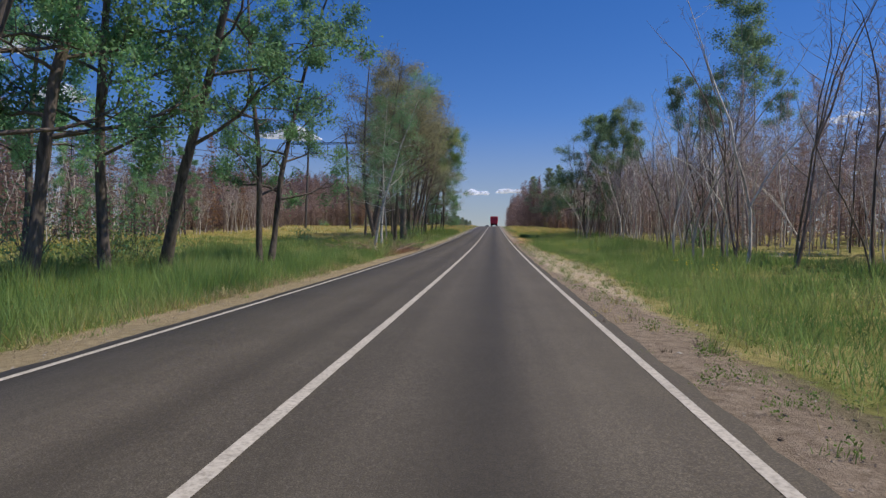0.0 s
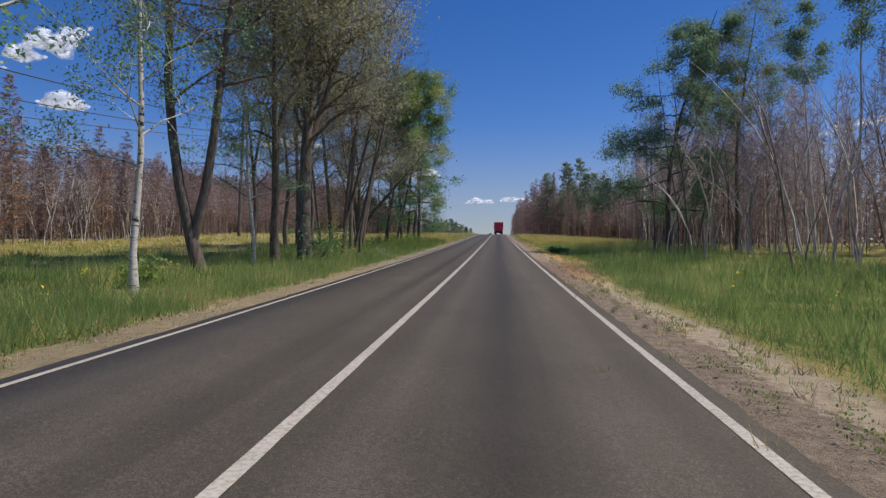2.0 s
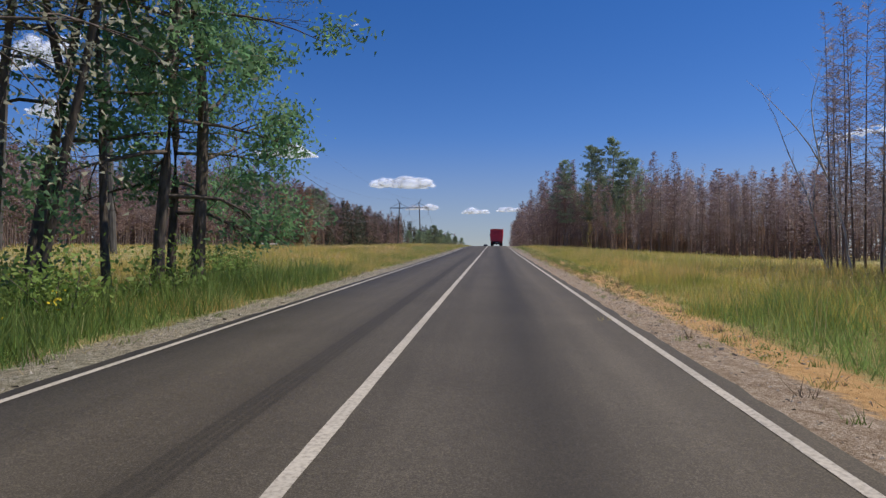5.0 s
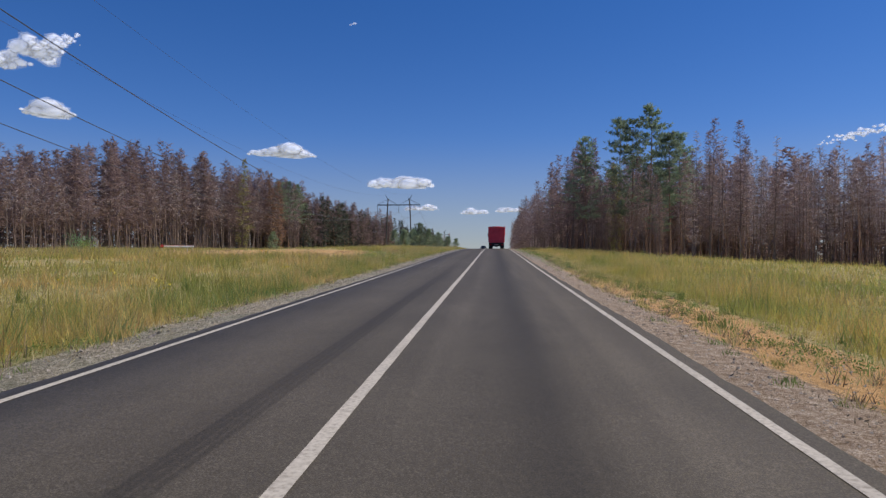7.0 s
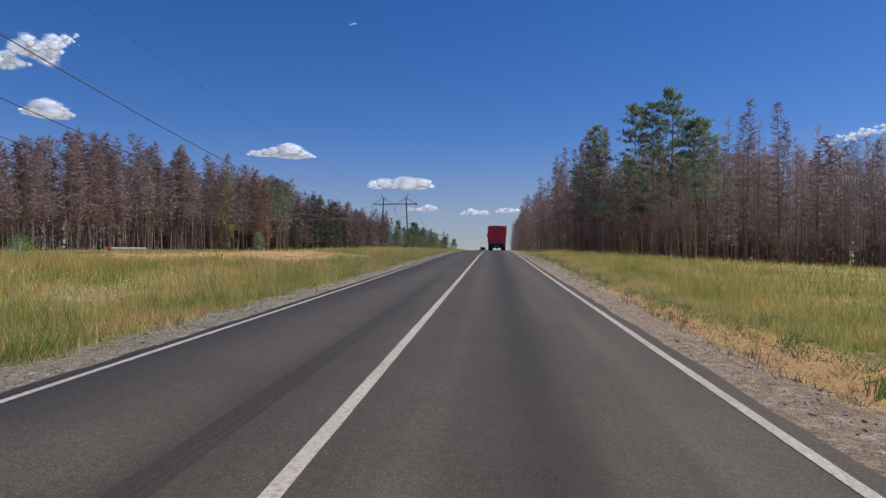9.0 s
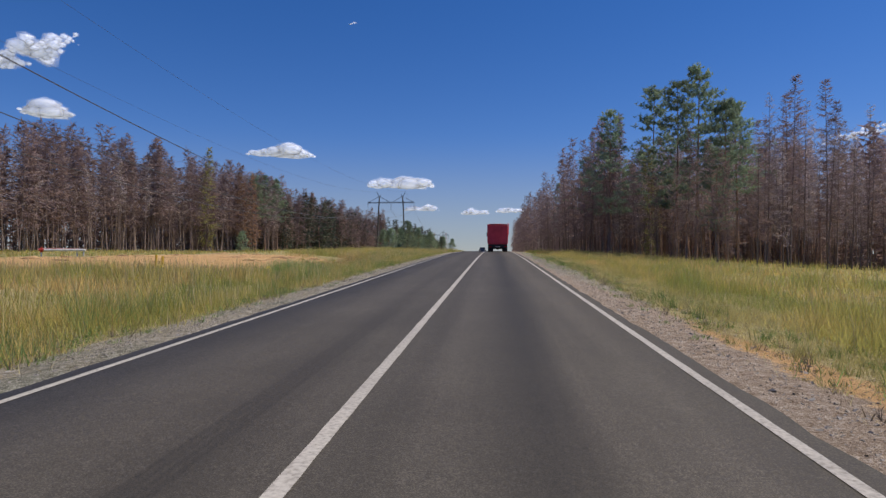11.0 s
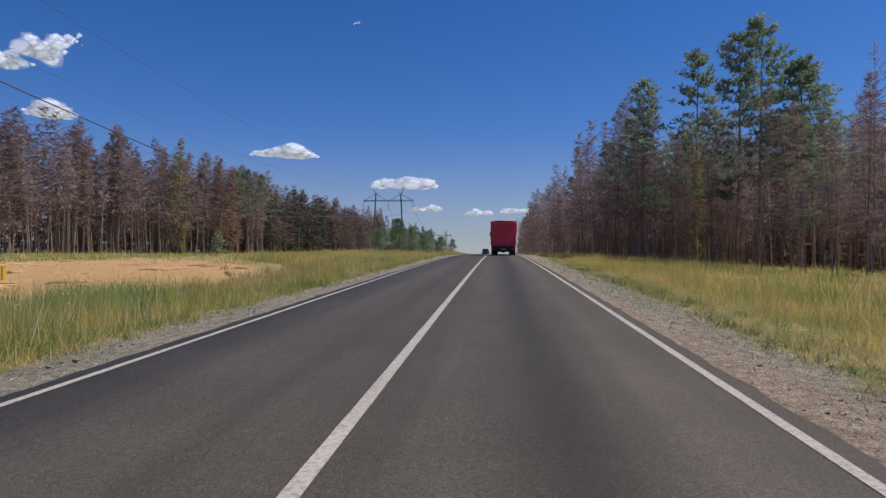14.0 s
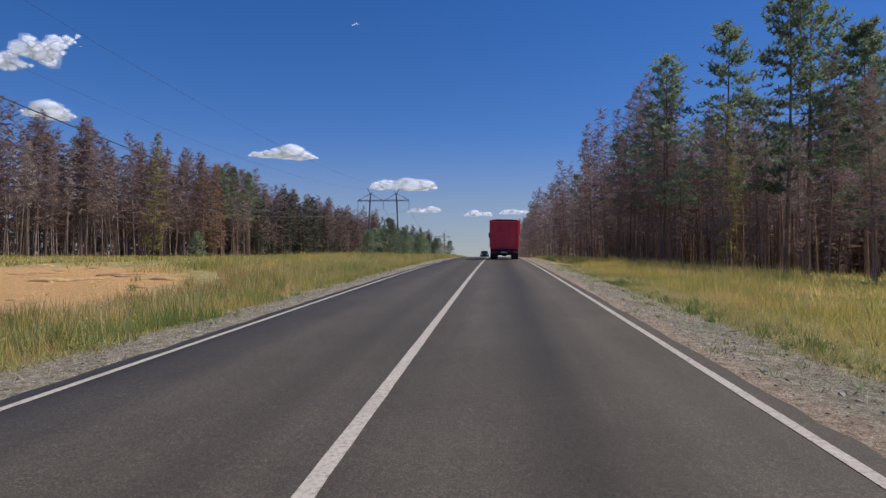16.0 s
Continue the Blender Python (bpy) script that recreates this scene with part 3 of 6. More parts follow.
    col = mix_node(math_node("SUBTRACT", 1.0, step_node(rr, 0.85, 1.05)), col, sand)
    Lk.new(col, bsdf.inputs["Base Color"])
    bp = N.new("ShaderNodeBump")
    bp.inputs["Strength"].default_value, bp.inputs["Distance"].default_value = 0.9, 0.05
    Lk.new(math_node("ADD", n_grit, math_node("MULTIPLY", n_fine, 1.2)), bp.inputs["Height"])
    Lk.new(bp.outputs[0], bsdf.inputs["Normal"])
    return m


def asphalt_material():
    """Worn asphalt: fine stones, long streaks, polished wheel tracks, an oily band along each lane."""
    m = bpy.data.materials.new("worn_asphalt")
    m.use_nodes = True
    nt = m.node_tree
    N, Lk = nt.nodes, nt.links
    bsdf = N["Principled BSDF"]
    geo = N.new("ShaderNodeNewGeometry")
    sep = N.new("ShaderNodeSeparateXYZ")
    Lk.new(geo.outputs["Position"], sep.inputs[0])
    mp = N.new("ShaderNodeMapping")
    mp.inputs["Scale"].default_value = (1.6, 0.045, 1)
    Lk.new(geo.outputs["Position"], mp.inputs["Vector"])

    def noise_node(scale, detail, vec):
        n = N.new("ShaderNodeTexNoise")
        n.inputs["Scale"].default_value, n.inputs["Detail"].default_value, n.inputs["Roughness"].default_value = scale, detail, 0.65
        Lk.new(vec, n.inputs["Vector"])
        return n.outputs["Fac"]

    streak, grit, fleck, blot = noise_node(1.0, 5, mp.outputs[0]), noise_node(75, 4, geo.outputs["Position"]), noise_node(21, 6, geo.outputs["Position"]), noise_node(0.5, 4, geo.outputs["Position"])

    def math_node(op, a, b):
        n = N.new("ShaderNodeMath")
        n.operation = op
        for i, v in enumerate((a, b)):
            if isinstance(v, (int, float)):
                n.inputs[i].default_value = v
            else:
                Lk.new(v, n.inputs[i])
        return n.outputs[0]

    def band(centre, half):
        """1 in the middle of a band along the road, 0 outside it."""
        d = math_node("ABSOLUTE", math_node("ADD", math_node("SUBTRACT", sep.outputs["X"], centre), math_node("MULTIPLY", math_node("SUBTRACT", streak, 0.5), 0.5)), 0)
        r = N.new("ShaderNodeMapRange")
        r.interpolation_type = "SMOOTHSTEP"
        r.inputs["From Min"].default_value, r.inputs["From Max"].default_value = half, 0.0
        Lk.new(d, r.inputs["Value"])
        return r.outputs[0]

    v = math_node("ADD", math_node("MULTIPLY", math_node("ADD", math_node("ADD", math_node("MULTIPLY", math_node("SUBTRACT", grit, 0.5), 2.6), 0.5), math_node("MULTIPLY", math_node("SUBTRACT", fleck, 0.5), 0.8)), 0.55), math_node("MULTIPLY", streak, 0.33))
    v = math_node("ADD", v, math_node("MULTIPLY", blot, 0.25))
    v = math_node("ADD", v, math_node("MULTIPLY", band(-3.6, 4.6), 0.09))
    v = math_node("ADD", v, math_node("MULTIPLY", band(-3.75, 0.4), 0.34))
    v = math_node("SUBTRACT", v, math_node("MULTIPLY", band(1.75, 0.6), 0.2))
    v = math_node("SUBTRACT", v, math_node("MULTIPLY", band(-0.9, 0.5), 0.1))
    v = math_node("ADD", v, math_node("MULTIPLY", band(0.75, 0.45), 0.07))
    v = math_node("ADD", v, math_node("MULTIPLY", band(2.75, 0.45), 0.07))
    # tyre marks left by hard braking in the other lane
    fade = N.new("ShaderNodeMapRange")
    fade.interpolation_type = "SMOOTHSTEP"
    fade.inputs["From Min"].default_value, fade.inputs["From Max"].default_value = 58.0, 34.0
    Lk.new(math_node("ABSOLUTE", math_node("SUBTRACT", sep.outputs["Y"], 108.0), 0), fade.inputs["Value"])
    for centre in (-0.74, -0.82, -0.9, -0.97):
        d = math_node("ABSOLUTE", math_node("SUBTRACT", sep.outputs["X"], centre), 0)
        t = N.new("ShaderNodeMapRange")
        t.interpolation_type = "SMOOTHSTEP"
        t.inputs["From Min"].default_value, t.inputs["From Max"].default_value = 0.05, 0.012
        Lk.new(d, t.inputs["Value"])
        v = math_node("SUBTRACT", v, math_node("MULTIPLY", math_node("MULTIPLY", t.outputs[0], fade.outputs[0]), 0.17))
    r = N.new("ShaderNodeValToRGB")
    r.color_ramp.elements.new(0.5)
    for e, (p, c) in zip(r.color_ramp.elements, [(0.1, (0.03, 0.0262, 0.0205)), (0.56, (0.077, 0.066, 0.049)), (1.0, (0.2, 0.174, 0.134))]):
        e.position, e.color = p, (*c, 1)
    Lk.new(v, r.inputs["Fac"])
    Lk.new(r.outputs[0], bsdf.inputs["Base Color"])
    bsdf.inputs["Roughness"].default_value, bsdf.inputs["Specular IOR Level"].default_value = 0.72, 0.32
    bp = N.new("ShaderNodeBump")
    bp.inputs["Strength"].default_value, bp.inputs["Distance"].default_value = 0.5, 0.006
    Lk.new(grit, bp.inputs["Height"])
    Lk.new(bp.outputs[0], bsdf.inputs["Normal"])
    return m


def grid_mesh(name, xs, ys, zfun, mat, skip=None):
    X, Y = np.meshgrid(xs, ys)
    Z = zfun(X, Y)
    nx, ny = len(xs), len(ys)
    idx = np.arange(nx * ny).reshape(ny, nx)
    quads = np.stack([idx[:-1, :-1], idx[:-1, 1:], idx[1:, 1:], idx[1:, :-1]], -1).reshape(-1, 4)
    me = bpy.data.meshes.new(name)
    me.vertices.add(nx * ny)
    me.vertices.foreach_set("co", np.stack([X, Y, Z], -1).astype(np.float32).ravel())
    me.loops.add(quads.size)
    me.loops.foreach_set("vertex_index", quads.astype(np.int32).ravel())
    me.polygons.add(len(quads))
    me.polygons.foreach_set("loop_start", np.arange(0, quads.size, 4, dtype=np.int32))
    me.polygons.foreach_set("use_smooth", np.ones(len(quads), bool))
    me.materials.append(mat)
    me.update(calc_edges=True)
    return me


fine_x = np.concatenate([-np.geomspace(4500, 60, 16), np.arange(-58, -16, 2.0), np.arange(-16, -3.2, 0.4), np.arange(-3.2, 3.5, 1.2), np.arange(3.6, 16, 0.4), np.arange(16, 60, 2.0), np.geomspace(60, 4500, 16)])
fine_y = np.concatenate([np.linspace(-600, -30, 12), np.arange(-24, 262, 0.8), np.arange(264, 420, 4.0), np.geomspace(425, 4800, 22)])
GROUND = ground_material()
ground = thing("ground", "grassy sandy verge and meadow ground with gravel shoulder", "ground", "", "structure",
               grid_mesh("ground", fine_x, fine_y, lambda X, Y: ground_z(X, Y) - 0.10 * ((X > -3.3) & (X < 3.5)), GROUND))

ROAD_L, ROAD_R = -3.56, 3.76
rng = np.random.default_rng(7)


def road_mesh():
    """The carriageway as a slab with ragged, worn edges that dip under the shoulder."""
    ys = np.concatenate([np.arange(-60, 260, 0.5), np.arange(260, 900, 4.0)])
    wl, wr = rng.normal(0, 0.02, len(ys)), rng.normal(0, 0.02, len(ys))
    s = Shape()
    for y, a, b in zip(ys, wl, wr):
        z = float(road_z(y))
        for x, dz in ((ROAD_L + a, -0.2), (ROAD_L + a, 0.0), (-1.7, 0.008), (0, 0.012), (1.7, 0.008), (ROAD_R + b, 0.0), (ROAD_R + b, -0.2)):
            s.v.append((x, y, z + dz))
    for i in range(len(ys) - 1):
        for k in range(6):
            s.f.append((i * 7 + k, i * 7 + k + 1, i * 7 + 8 + k, i * 7 + 7 + k))
    return s.mesh("road", asphalt_material(), True)


road = thing("road", "worn grey asphalt two-lane country road rising to a crest", "road", "", "structure", road_mesh())


def crown_z(x):
    return 0.012 - 0.004 * abs(x) / 1.7 if abs(x) < 1.7 else 0.008 * (1 - (abs(x) - 1.7) / 1.95)


def line_mesh(name, x, width):
    """A painted stripe with slightly ragged edges, lying on the asphalt."""
    s = Shape()
    ys = np.concatenate([np.arange(-60, 260, 0.35), np.arange(260, 900, 4.0)])
    a, b = rng.normal(0, width * 0.015, len(ys)), rng.normal(0, width * 0.015, len(ys))
    for y, p, q in zip(ys, a, b):
        z = float(road_z(y)) + crown_z(x) + 0.006
        s.v += [(x - width / 2 + p, y, z), (x + width / 2 + q, y, z)]
    s.f = [(2 * i, 2 * i + 1, 2 * i + 3, 2 * i + 2) for i in range(len(ys) - 1)]
    return s.mesh(name, WHITE_LINE)


for nm, x, w, lab in (("centre_line", 0.0, 0.135, "solid white painted centre line on asphalt"), ("edge_line", 3.5, 0.11, "solid white painted edge line on asphalt"), ("edge_line", -3.29, 0.10, "solid white painted edge line on asphalt")):
    thing(nm, lab, "road marking", "painted lines of the road", "structure", line_mesh(nm, x, w))


# ---- tree kinds ----
def kind_of(name, label, category, made, bark, foliage, corners):
    return tree_proto(name, label, category, made[0], made[1], bark, foliage, corners)


GREEN_TREES = [kind_of("broadleaf_tree", "tall green broad-leaved tree with a dark trunk in grass", "tree",
                       broadleaf(100 + i, 21, 0.21, (0.2, 0.24, 0.2)[i], 20, (0.2, 0.21, 0.2)[i], ((0.01, 0.3, 0.12)[i], (0.0, -0.04, 0.03)[i]), 4, 62, 0.085, 0.26, 0, 0.06, clump=0.62, up=0.3, pull=(0.03, -0.005, 0.0)[i]), BARK_DARK, LEAF, 3) for i in range(3)]
SPRING_TREES = [kind_of("broadleaf_tree", "tall roadside tree with light yellow-green leaves", "tree",
                        broadleaf(120 + i, 21, 0.17, 0.36, 15, 0.23, ((0.12, 0.0)[i], 0.05), 5, 34, 0.062, 0.36, (0.5, 0)[i]), BARK_DARK, LEAF_SPRING, 3) for i in range(2)]
DRY_TREES = [kind_of("withered_tree", "half-withered roadside tree with brown olive foliage", "tree",
                     broadleaf(140 + i, 21, 0.23, 0.32, 17, 0.22, ((0.04, -0.06, 0.1)[i], 0.03), 5, 29, 0.062, 0.38, (0, 0.35, 0.5)[i], 0.11), BARK_DARK, LEAF_DRY, 3) for i in range(3)]
BARE_ROADSIDE = [kind_of("bare_tree", "dark bare dead tree with thin crooked branches", "tree",
                         broadleaf(160 + i, 20, 0.17, 0.2, 22, 0.22, ((0.06, -0.04)[i], 0), 6, 1, 0.06, 0.3, (0.3, 0.45)[i], 0.13), BARK_ASH, LEAF_DRY, 3) for i in range(2)]
BIRCHES = [kind_of("birch", "white-barked birch with sparse green leaves and dead boughs", "tree",
                   broadleaf(180 + i, 20, 0.155, 0.25, 19, 0.2, ((0.13, 0.05)[i], 0), 4, 20, 0.07, 0.32, 0, 0.09, pull=0.0), BARK_BIRCH, LEAF, 3) for i in range(2)]
WILLOW = kind_of("willow", "spreading grey-green willow with several dark stems and drooping twigs", "tree",
                 broadleaf(200, 19, 0.25, 0.24, 17, 0.27, (-0.1, 0), 8, 9, 0.06, 0.36, 0, 0.12, up=0.75, droop=-0.06, stems=((0.1, 0.55, 0.05, 0.6, 0.75), (0.14, 0.2, -0.1, 0.75, 0.7), (0.03, -0.22, 0.1, 0.75, 0.6))), BARK_DARK, LEAF_WILLOW, 3)
OLD_TREE = kind_of("withered_tree", "massive old tree with a rough pale trunk and dry brown-olive twigs", "tree",
                   broadleaf(210, 23.5, 0.42, 0.3, 26, 0.25, (0.03, 0.02), 6, 22, 0.075, 0.4, 0, 0.1, 9, 0.45, -0.01, stems=((0.3, 0.4, 0.12, 0.55, 0.55), (0.36, -0.35, -0.1, 0.5, 0.5))), BARK_ASH, LEAF_DRY, 3)
FORKED_TREE = kind_of("withered_tree", "half-withered tree forking at its foot, sparse olive leaves", "tree",
                      broadleaf(212, 20, 0.25, 0.34, 16, 0.2, (-0.22, 0), 5, 13, 0.07, 0.38, 0, 0.09, 8, 0.5, 0.0, stems=((0.08, 0.12, 0.05, 0.9, 0.85),), pull=0.05), BARK_DARK, LEAF_DRY, 3)
TWIN_TREE = kind_of("bare_tree", "dark tree with two stems and bare crooked branches", "tree",
                    broadleaf(214, 20, 0.175, 0.3, 15, 0.2, (0.02, 0), 6, 1, 0.06, 0.3, 0, 0.07, 8, 0.5, 0.0, stems=((0.14, 0.3, 0.0, 0.82, 0.8),), pull=0.0), BARK_DARK, LEAF_DRY, 3)
LEANING_TREES = [kind_of("bare_tree", "dark slender tree leaning towards the road, few leaves", "tree",
                         broadleaf(216 + i, 20, (0.135, 0.125, 0.11)[i], 0.36, 13, 0.19, ((0.11, 0.24, -0.16)[i], 0), 5, (1, 1, 3)[i], 0.06, 0.34, 0, 0.07, 7, 0.5, 0.0, pull=(0.0, 0.0, 0.06)[i]), BARK_DARK, LEAF_DRY, 3) for i in range(3)]
THIN_STEMS = [kind_of("thin_tree", "slim dark tree with a light yellow-green crown", "tree",
                      broadleaf(224 + i, 20, 0.13, 0.5, 15, 0.2, ((0.08, 0.2)[i], 0), 5, 34, 0.08, 0.34, 0, 0.06, 7, 0.4, -0.01, pull=0.0), BARK_DARK, (LEAF, LEAF_SPRING)[i], 3) for i in range(2)]
PALE_BARE = [broadleaf(220 + i, 14, 0.075, 0.32, 7, 0.17, ((0.1, -0.14, 0.03, 0.2)[i], (0.05, 0.1, -0.1, 0)[i]), 2, 0, 0, 0, (0.3, 0.45, 0.22, 0.38)[i], 0.2, 4, up=1.1, ends=2) for i in range(4)]
PALE_FAR = [broadleaf(226 + i, 14, 0.085, 0.38, 5, 0.17, ((0.1, -0.14, 0.03, 0.2)[i], (0.05, 0.1, -0.1, 0)[i]), 1, 0, 0, 0, (0.3, 0.45, 0.22, 0.38)[i], 0.2, 3, up=1.1, ends=1) for i in range(4)]
PALE_TREES = [kind_of("bare_sapling", "slender crooked bare dead tree in the scorched wood", "tree", m, b, None, 3) for m, b in zip(PALE_BARE, (BARK_GREY, BARK_ASH, BARK_GREY, BARK_BURNT))]
TUFT_TREES = [kind_of("thin_tree", "slender pale tree with a green tuft at the top", "tree",
                      broadleaf(240 + i, 19, 0.11, 0.6, 10, 0.13, (0.05, 0.02), 4, 42, 0.08, 0.3, 0, 0.08, clump=0.75), BARK_GREY, LEAF_DARK, 3) for i in range(2)]
BIG_GREEN = kind_of("broadleaf_tree", "large dark green tree reaching towards the road", "tree",
                    broadleaf(262, 20, 0.22, 0.17, 28, 0.27, (-0.03, 0), 5, 62, 0.085, 0.34, 0, 0.09, up=0.1, droop=-0.04, clump=0.8, one_side=-0.1), BARK_DARK, LEAF_DARK, 3)
BROAD_SPRING = kind_of("broadleaf_tree", "wide-crowned roadside tree with fresh yellow-green leaves", "tree",
                        broadleaf(270, 22, 0.2, 0.27, 19, 0.33, (0.14, 0.02), 6, 46, 0.052, 0.36, 0.35, 0.09, up=0.3, droop=-0.02), BARK_DARK, LEAF_SPRING, 3)
ROADSIDE_GREEN = kind_of("broadleaf_tree", "dense green tree reaching from the verge towards the road", "tree",
                         broadleaf(290, 20, 0.17, 0.16, 26, 0.185, (0.07, -0.02), 6, 26, 0.1, 0.32, 0, 0.08, up=0.05, droop=-0.03, clump=0.6, one_side=0.15), BARK_DARK, LEAF, 3)
DEAD_CON = [conifer(300 + i, 21, 0.115, (0.2, 0.28, 0.16)[i], 34, 5, 2.3, -0.15, 12, 0.6, width=0.028) for i in range(3)]
DEAD_TREES = [kind_of("dead_spruce", "dead brown conifer with drooping dry twigs", "tree", m, BARK_BURNT, NEEDLE_DEAD, 3) for m in DEAD_CON]
GREY_CON = [conifer(320 + i, 20, 0.095, 0.2, 26, 4, 1.8, 0.05, 9, 0.6, 0.9, width=0.022) for i in range(2)]
GREY_TREES = [kind_of("dead_pine", "bare grey-brown dead pine with thin level branches", "tree", m, BARK_BURNT, TWIG_GREY, 3) for m in GREY_CON]
FAR_DEAD = [conifer(340 + i, 21, 0.13, (0.22, 0.3, 0.18, 0.26)[i], 20, 5, 3.3, -0.12, 4, 1.15, width=0.078, far=True) for i in range(4)]
FAR_TREES = [kind_of("dead_spruce", "dead brown conifer with drooping dry twigs", "tree", m, BARK_BURNT, NEEDLE_DEAD, 3) for m in FAR_DEAD]
DEEP_DEAD = [conifer(346 + i, 20, 0.13, 0.02, 14, 5, 2.4, -0.2, 2, 1.5, width=0.2, far=True) for i in range(2)]
BACK = [conifer(348 + i, 18, 0.13, 0.0, 14, 4, 2.6, -0.1, 3, 1.6, width=0.22, far=True) for i in range(2)]
FAR_GREY = [conifer(350 + i, 20, 0.11, 0.2, 20, 4, 1.9, 0.0, 5, 0.85, width=0.05, far=True) for i in range(3)]
THICKET = [conifer(356 + i, 13, 0.05, 0.03, 12, 4, 2.0, 0.5, 4, 1.0, width=0.045, far=True) for i in range(3)]
SLIM = [conifer(366 + i, 14, 0.085, 0.45, 12, 3, 1.3, 0.0, 4, 0.6, width=0.03, far=True) for i in range(3)]
TWIGGY = [conifer(410 + i, 13, 0.05, 0.25, 18, 5, 1.8, 1.0, 4, 1.05, width=0.02, far=True) for i in range(3)]
RUST_TREES = [kind_of("rusty_larch", "rust-brown dying conifer in the wood's edge", "tree", conifer(360, 20, 0.16, 0.1, 34, 5, 2.2, -0.2, 13, 0.6, width=0.05), BARK_BURNT, NEEDLE_RUST, 3)]
PINES = [kind_of("pine", "tall green pine with a reddish trunk", "tree", conifer(380 + i, 21, 0.2, (0.36, 0.3, 0.44)[i], 16, 5, 5.7, 0.05, 17, 0.5, 0.95, 0.36, layered=0.5), BARK_PINE, NEEDLE, 3) for i in range(3)]
YOUNG_PINES = [kind_of("young_pine", "young green pine beside the road", "tree", conifer(400 + i, 7, 0.09, 0.03, 13, 6, 2.9, 0.3, 8, 0.4, 1.0, 0.34), BARK_PINE, NEEDLE, 3) for i in range(2)]


# ---- roadside row on the near meadow ----
ROW = "trees in the roadside row"
rng = np.random.default_rng(11)
NEAR_ROW = [
    (GREEN_TREES[2], -12.4, 14.6, 1.0, 10), (GREEN_TREES[2], -12.0, 17.2, 1.05, 350), (GREEN_TREES[0], -12.2, 21.3, 1.0, 20), (GREEN_TREES[1], -12.0, 24.8, 1.1, 0), (GREEN_TREES[0], -9.6, 29.4, 0.82, 90), (GREEN_TREES[2], -9.3, 29.8, 0.82, 0),
    (GREEN_TREES[1], -17.5, 24.0, 0.8, 140), (GREEN_TREES[0], -19.0, 19.0, 0.7, 250),
    (BIRCHES[0], -8.3, 51.6, 0.78, 0), (BIRCHES[1], -9.1, 59.8, 0.76, 200), (FORKED_TREE, -11.2, 68.3, 1.08, 0), (BIRCHES[1], -11.2, 74.0, 0.7, 30), (DRY_TREES[1], -10.2, 74.3, 0.95, 160),
    (OLD_TREE, -9.6, 77.9, 1.0, 0), (BARE_ROADSIDE[1], -13.2, 91.0, 1.0, 70), (LEANING_TREES[2], -10.8, 85.6, 0.95, 0), (TWIN_TREE, -9.6, 86.3, 1.05, 0), (LEANING_TREES[0], -8.6, 87.1, 1.05, 0),
]
FAR_ROW = [
    (LEANING_TREES[1], -10.0, 91.3, 1.05, 0), (LEANING_TREES[0], -9.7, 93.2, 1.05, 10), (BARE_ROADSIDE[0], -11.2, 95.8, 1.1, 320), (LEANING_TREES[2], -11.0, 97.6, 1.0, 0), (LEANING_TREES[1], -11.2, 98.6, 1.0, 350),
    (BARE_ROADSIDE[0], -13.5, 84.0, 0.9, 40), (BARE_ROADSIDE[0], -16.5, 87.0, 1.0, 200), (DRY_TREES[0], -16.4, 94.0, 0.85, 60), (DRY_TREES[1], -17.4, 100.0, 0.85, 150),
    (WILLOW, -12.3, 104.4, 1.0, 0), (DRY_TREES[2], -14.8, 103.0, 1.0, 300), (SPRING_TREES[0], -13.4, 106.5, 1.0, 10),
    (THIN_STEMS[0], -10.4, 108.8, 0.95, 0), (THIN_STEMS[1], -9.7, 109.2, 1.0, 0), (BROAD_SPRING, -10.9, 110.5, 0.8, 10), (THIN_STEMS[0], -9.1, 111.4, 0.95, 190), (ROADSIDE_GREEN, -7.9, 111.6, 1.0, 0), (GREEN_TREES[0], -7.5, 113.2, 0.95, 120), (ROADSIDE_GREEN, -9.0, 114.4, 0.9, 320),
]
for kind, x, y, s, turn in NEAR_ROW + FAR_ROW:
    plant(kind, x, y, s, turn, (rng.normal(0, 1.2), rng.normal(0, 1.2)), group=ROW)

# ---- wood's edge beside the right lane, first stretch ----
EDGE = "trees at the wood's edge"
plant(BIG_GREEN, 14.8, 91.9, 0.95, 0, group=EDGE)
plant(TUFT_TREES[0], 21.5, 102.0, 1.1, 130, group=EDGE)
plant(SPRING_TREES[1], 20.0, 92.0, 0.95, 130, label="slender tree with sparse light green leaves", group=EDGE)
for x, y, s in [(24, 103, 0.95), (27, 89, 1.2), (30.5, 86.5, 1.1), (21.5, 58, 0.85), (34, 76, 1.05), (20, 47, 1.05), (21.8, 49.5, 0.95), (24, 34, 0.9), (29, 40, 1.05), (19.5, 79, 0.8)]:
    plant(TUFT_TREES[rng.integers(2)], x, y, s, rng.uniform(0, 360), group=EDGE)
for k in range(120):
    y = rng.uniform(2, 112)
    x = 14.5 + 2.5 * math.sin(y * 0.13) + rng.gamma(1.5, 2.2)
    plant(PALE_TREES[rng.integers(4)], x, y, rng.uniform(0.55, 1.05), rng.uniform(0, 360), (rng.normal(0, 3.5), rng.normal(0, 3.5)), group=EDGE)
for k in range(30):
    y = rng.uniform(110, 134)
    x = 17.5 + rng.gamma(1.6, 3.0)
    plant(GREY_TREES[rng.integers(2)], x, y, rng.uniform(0.58, 0.84), rng.uniform(0, 360), group=EDGE)

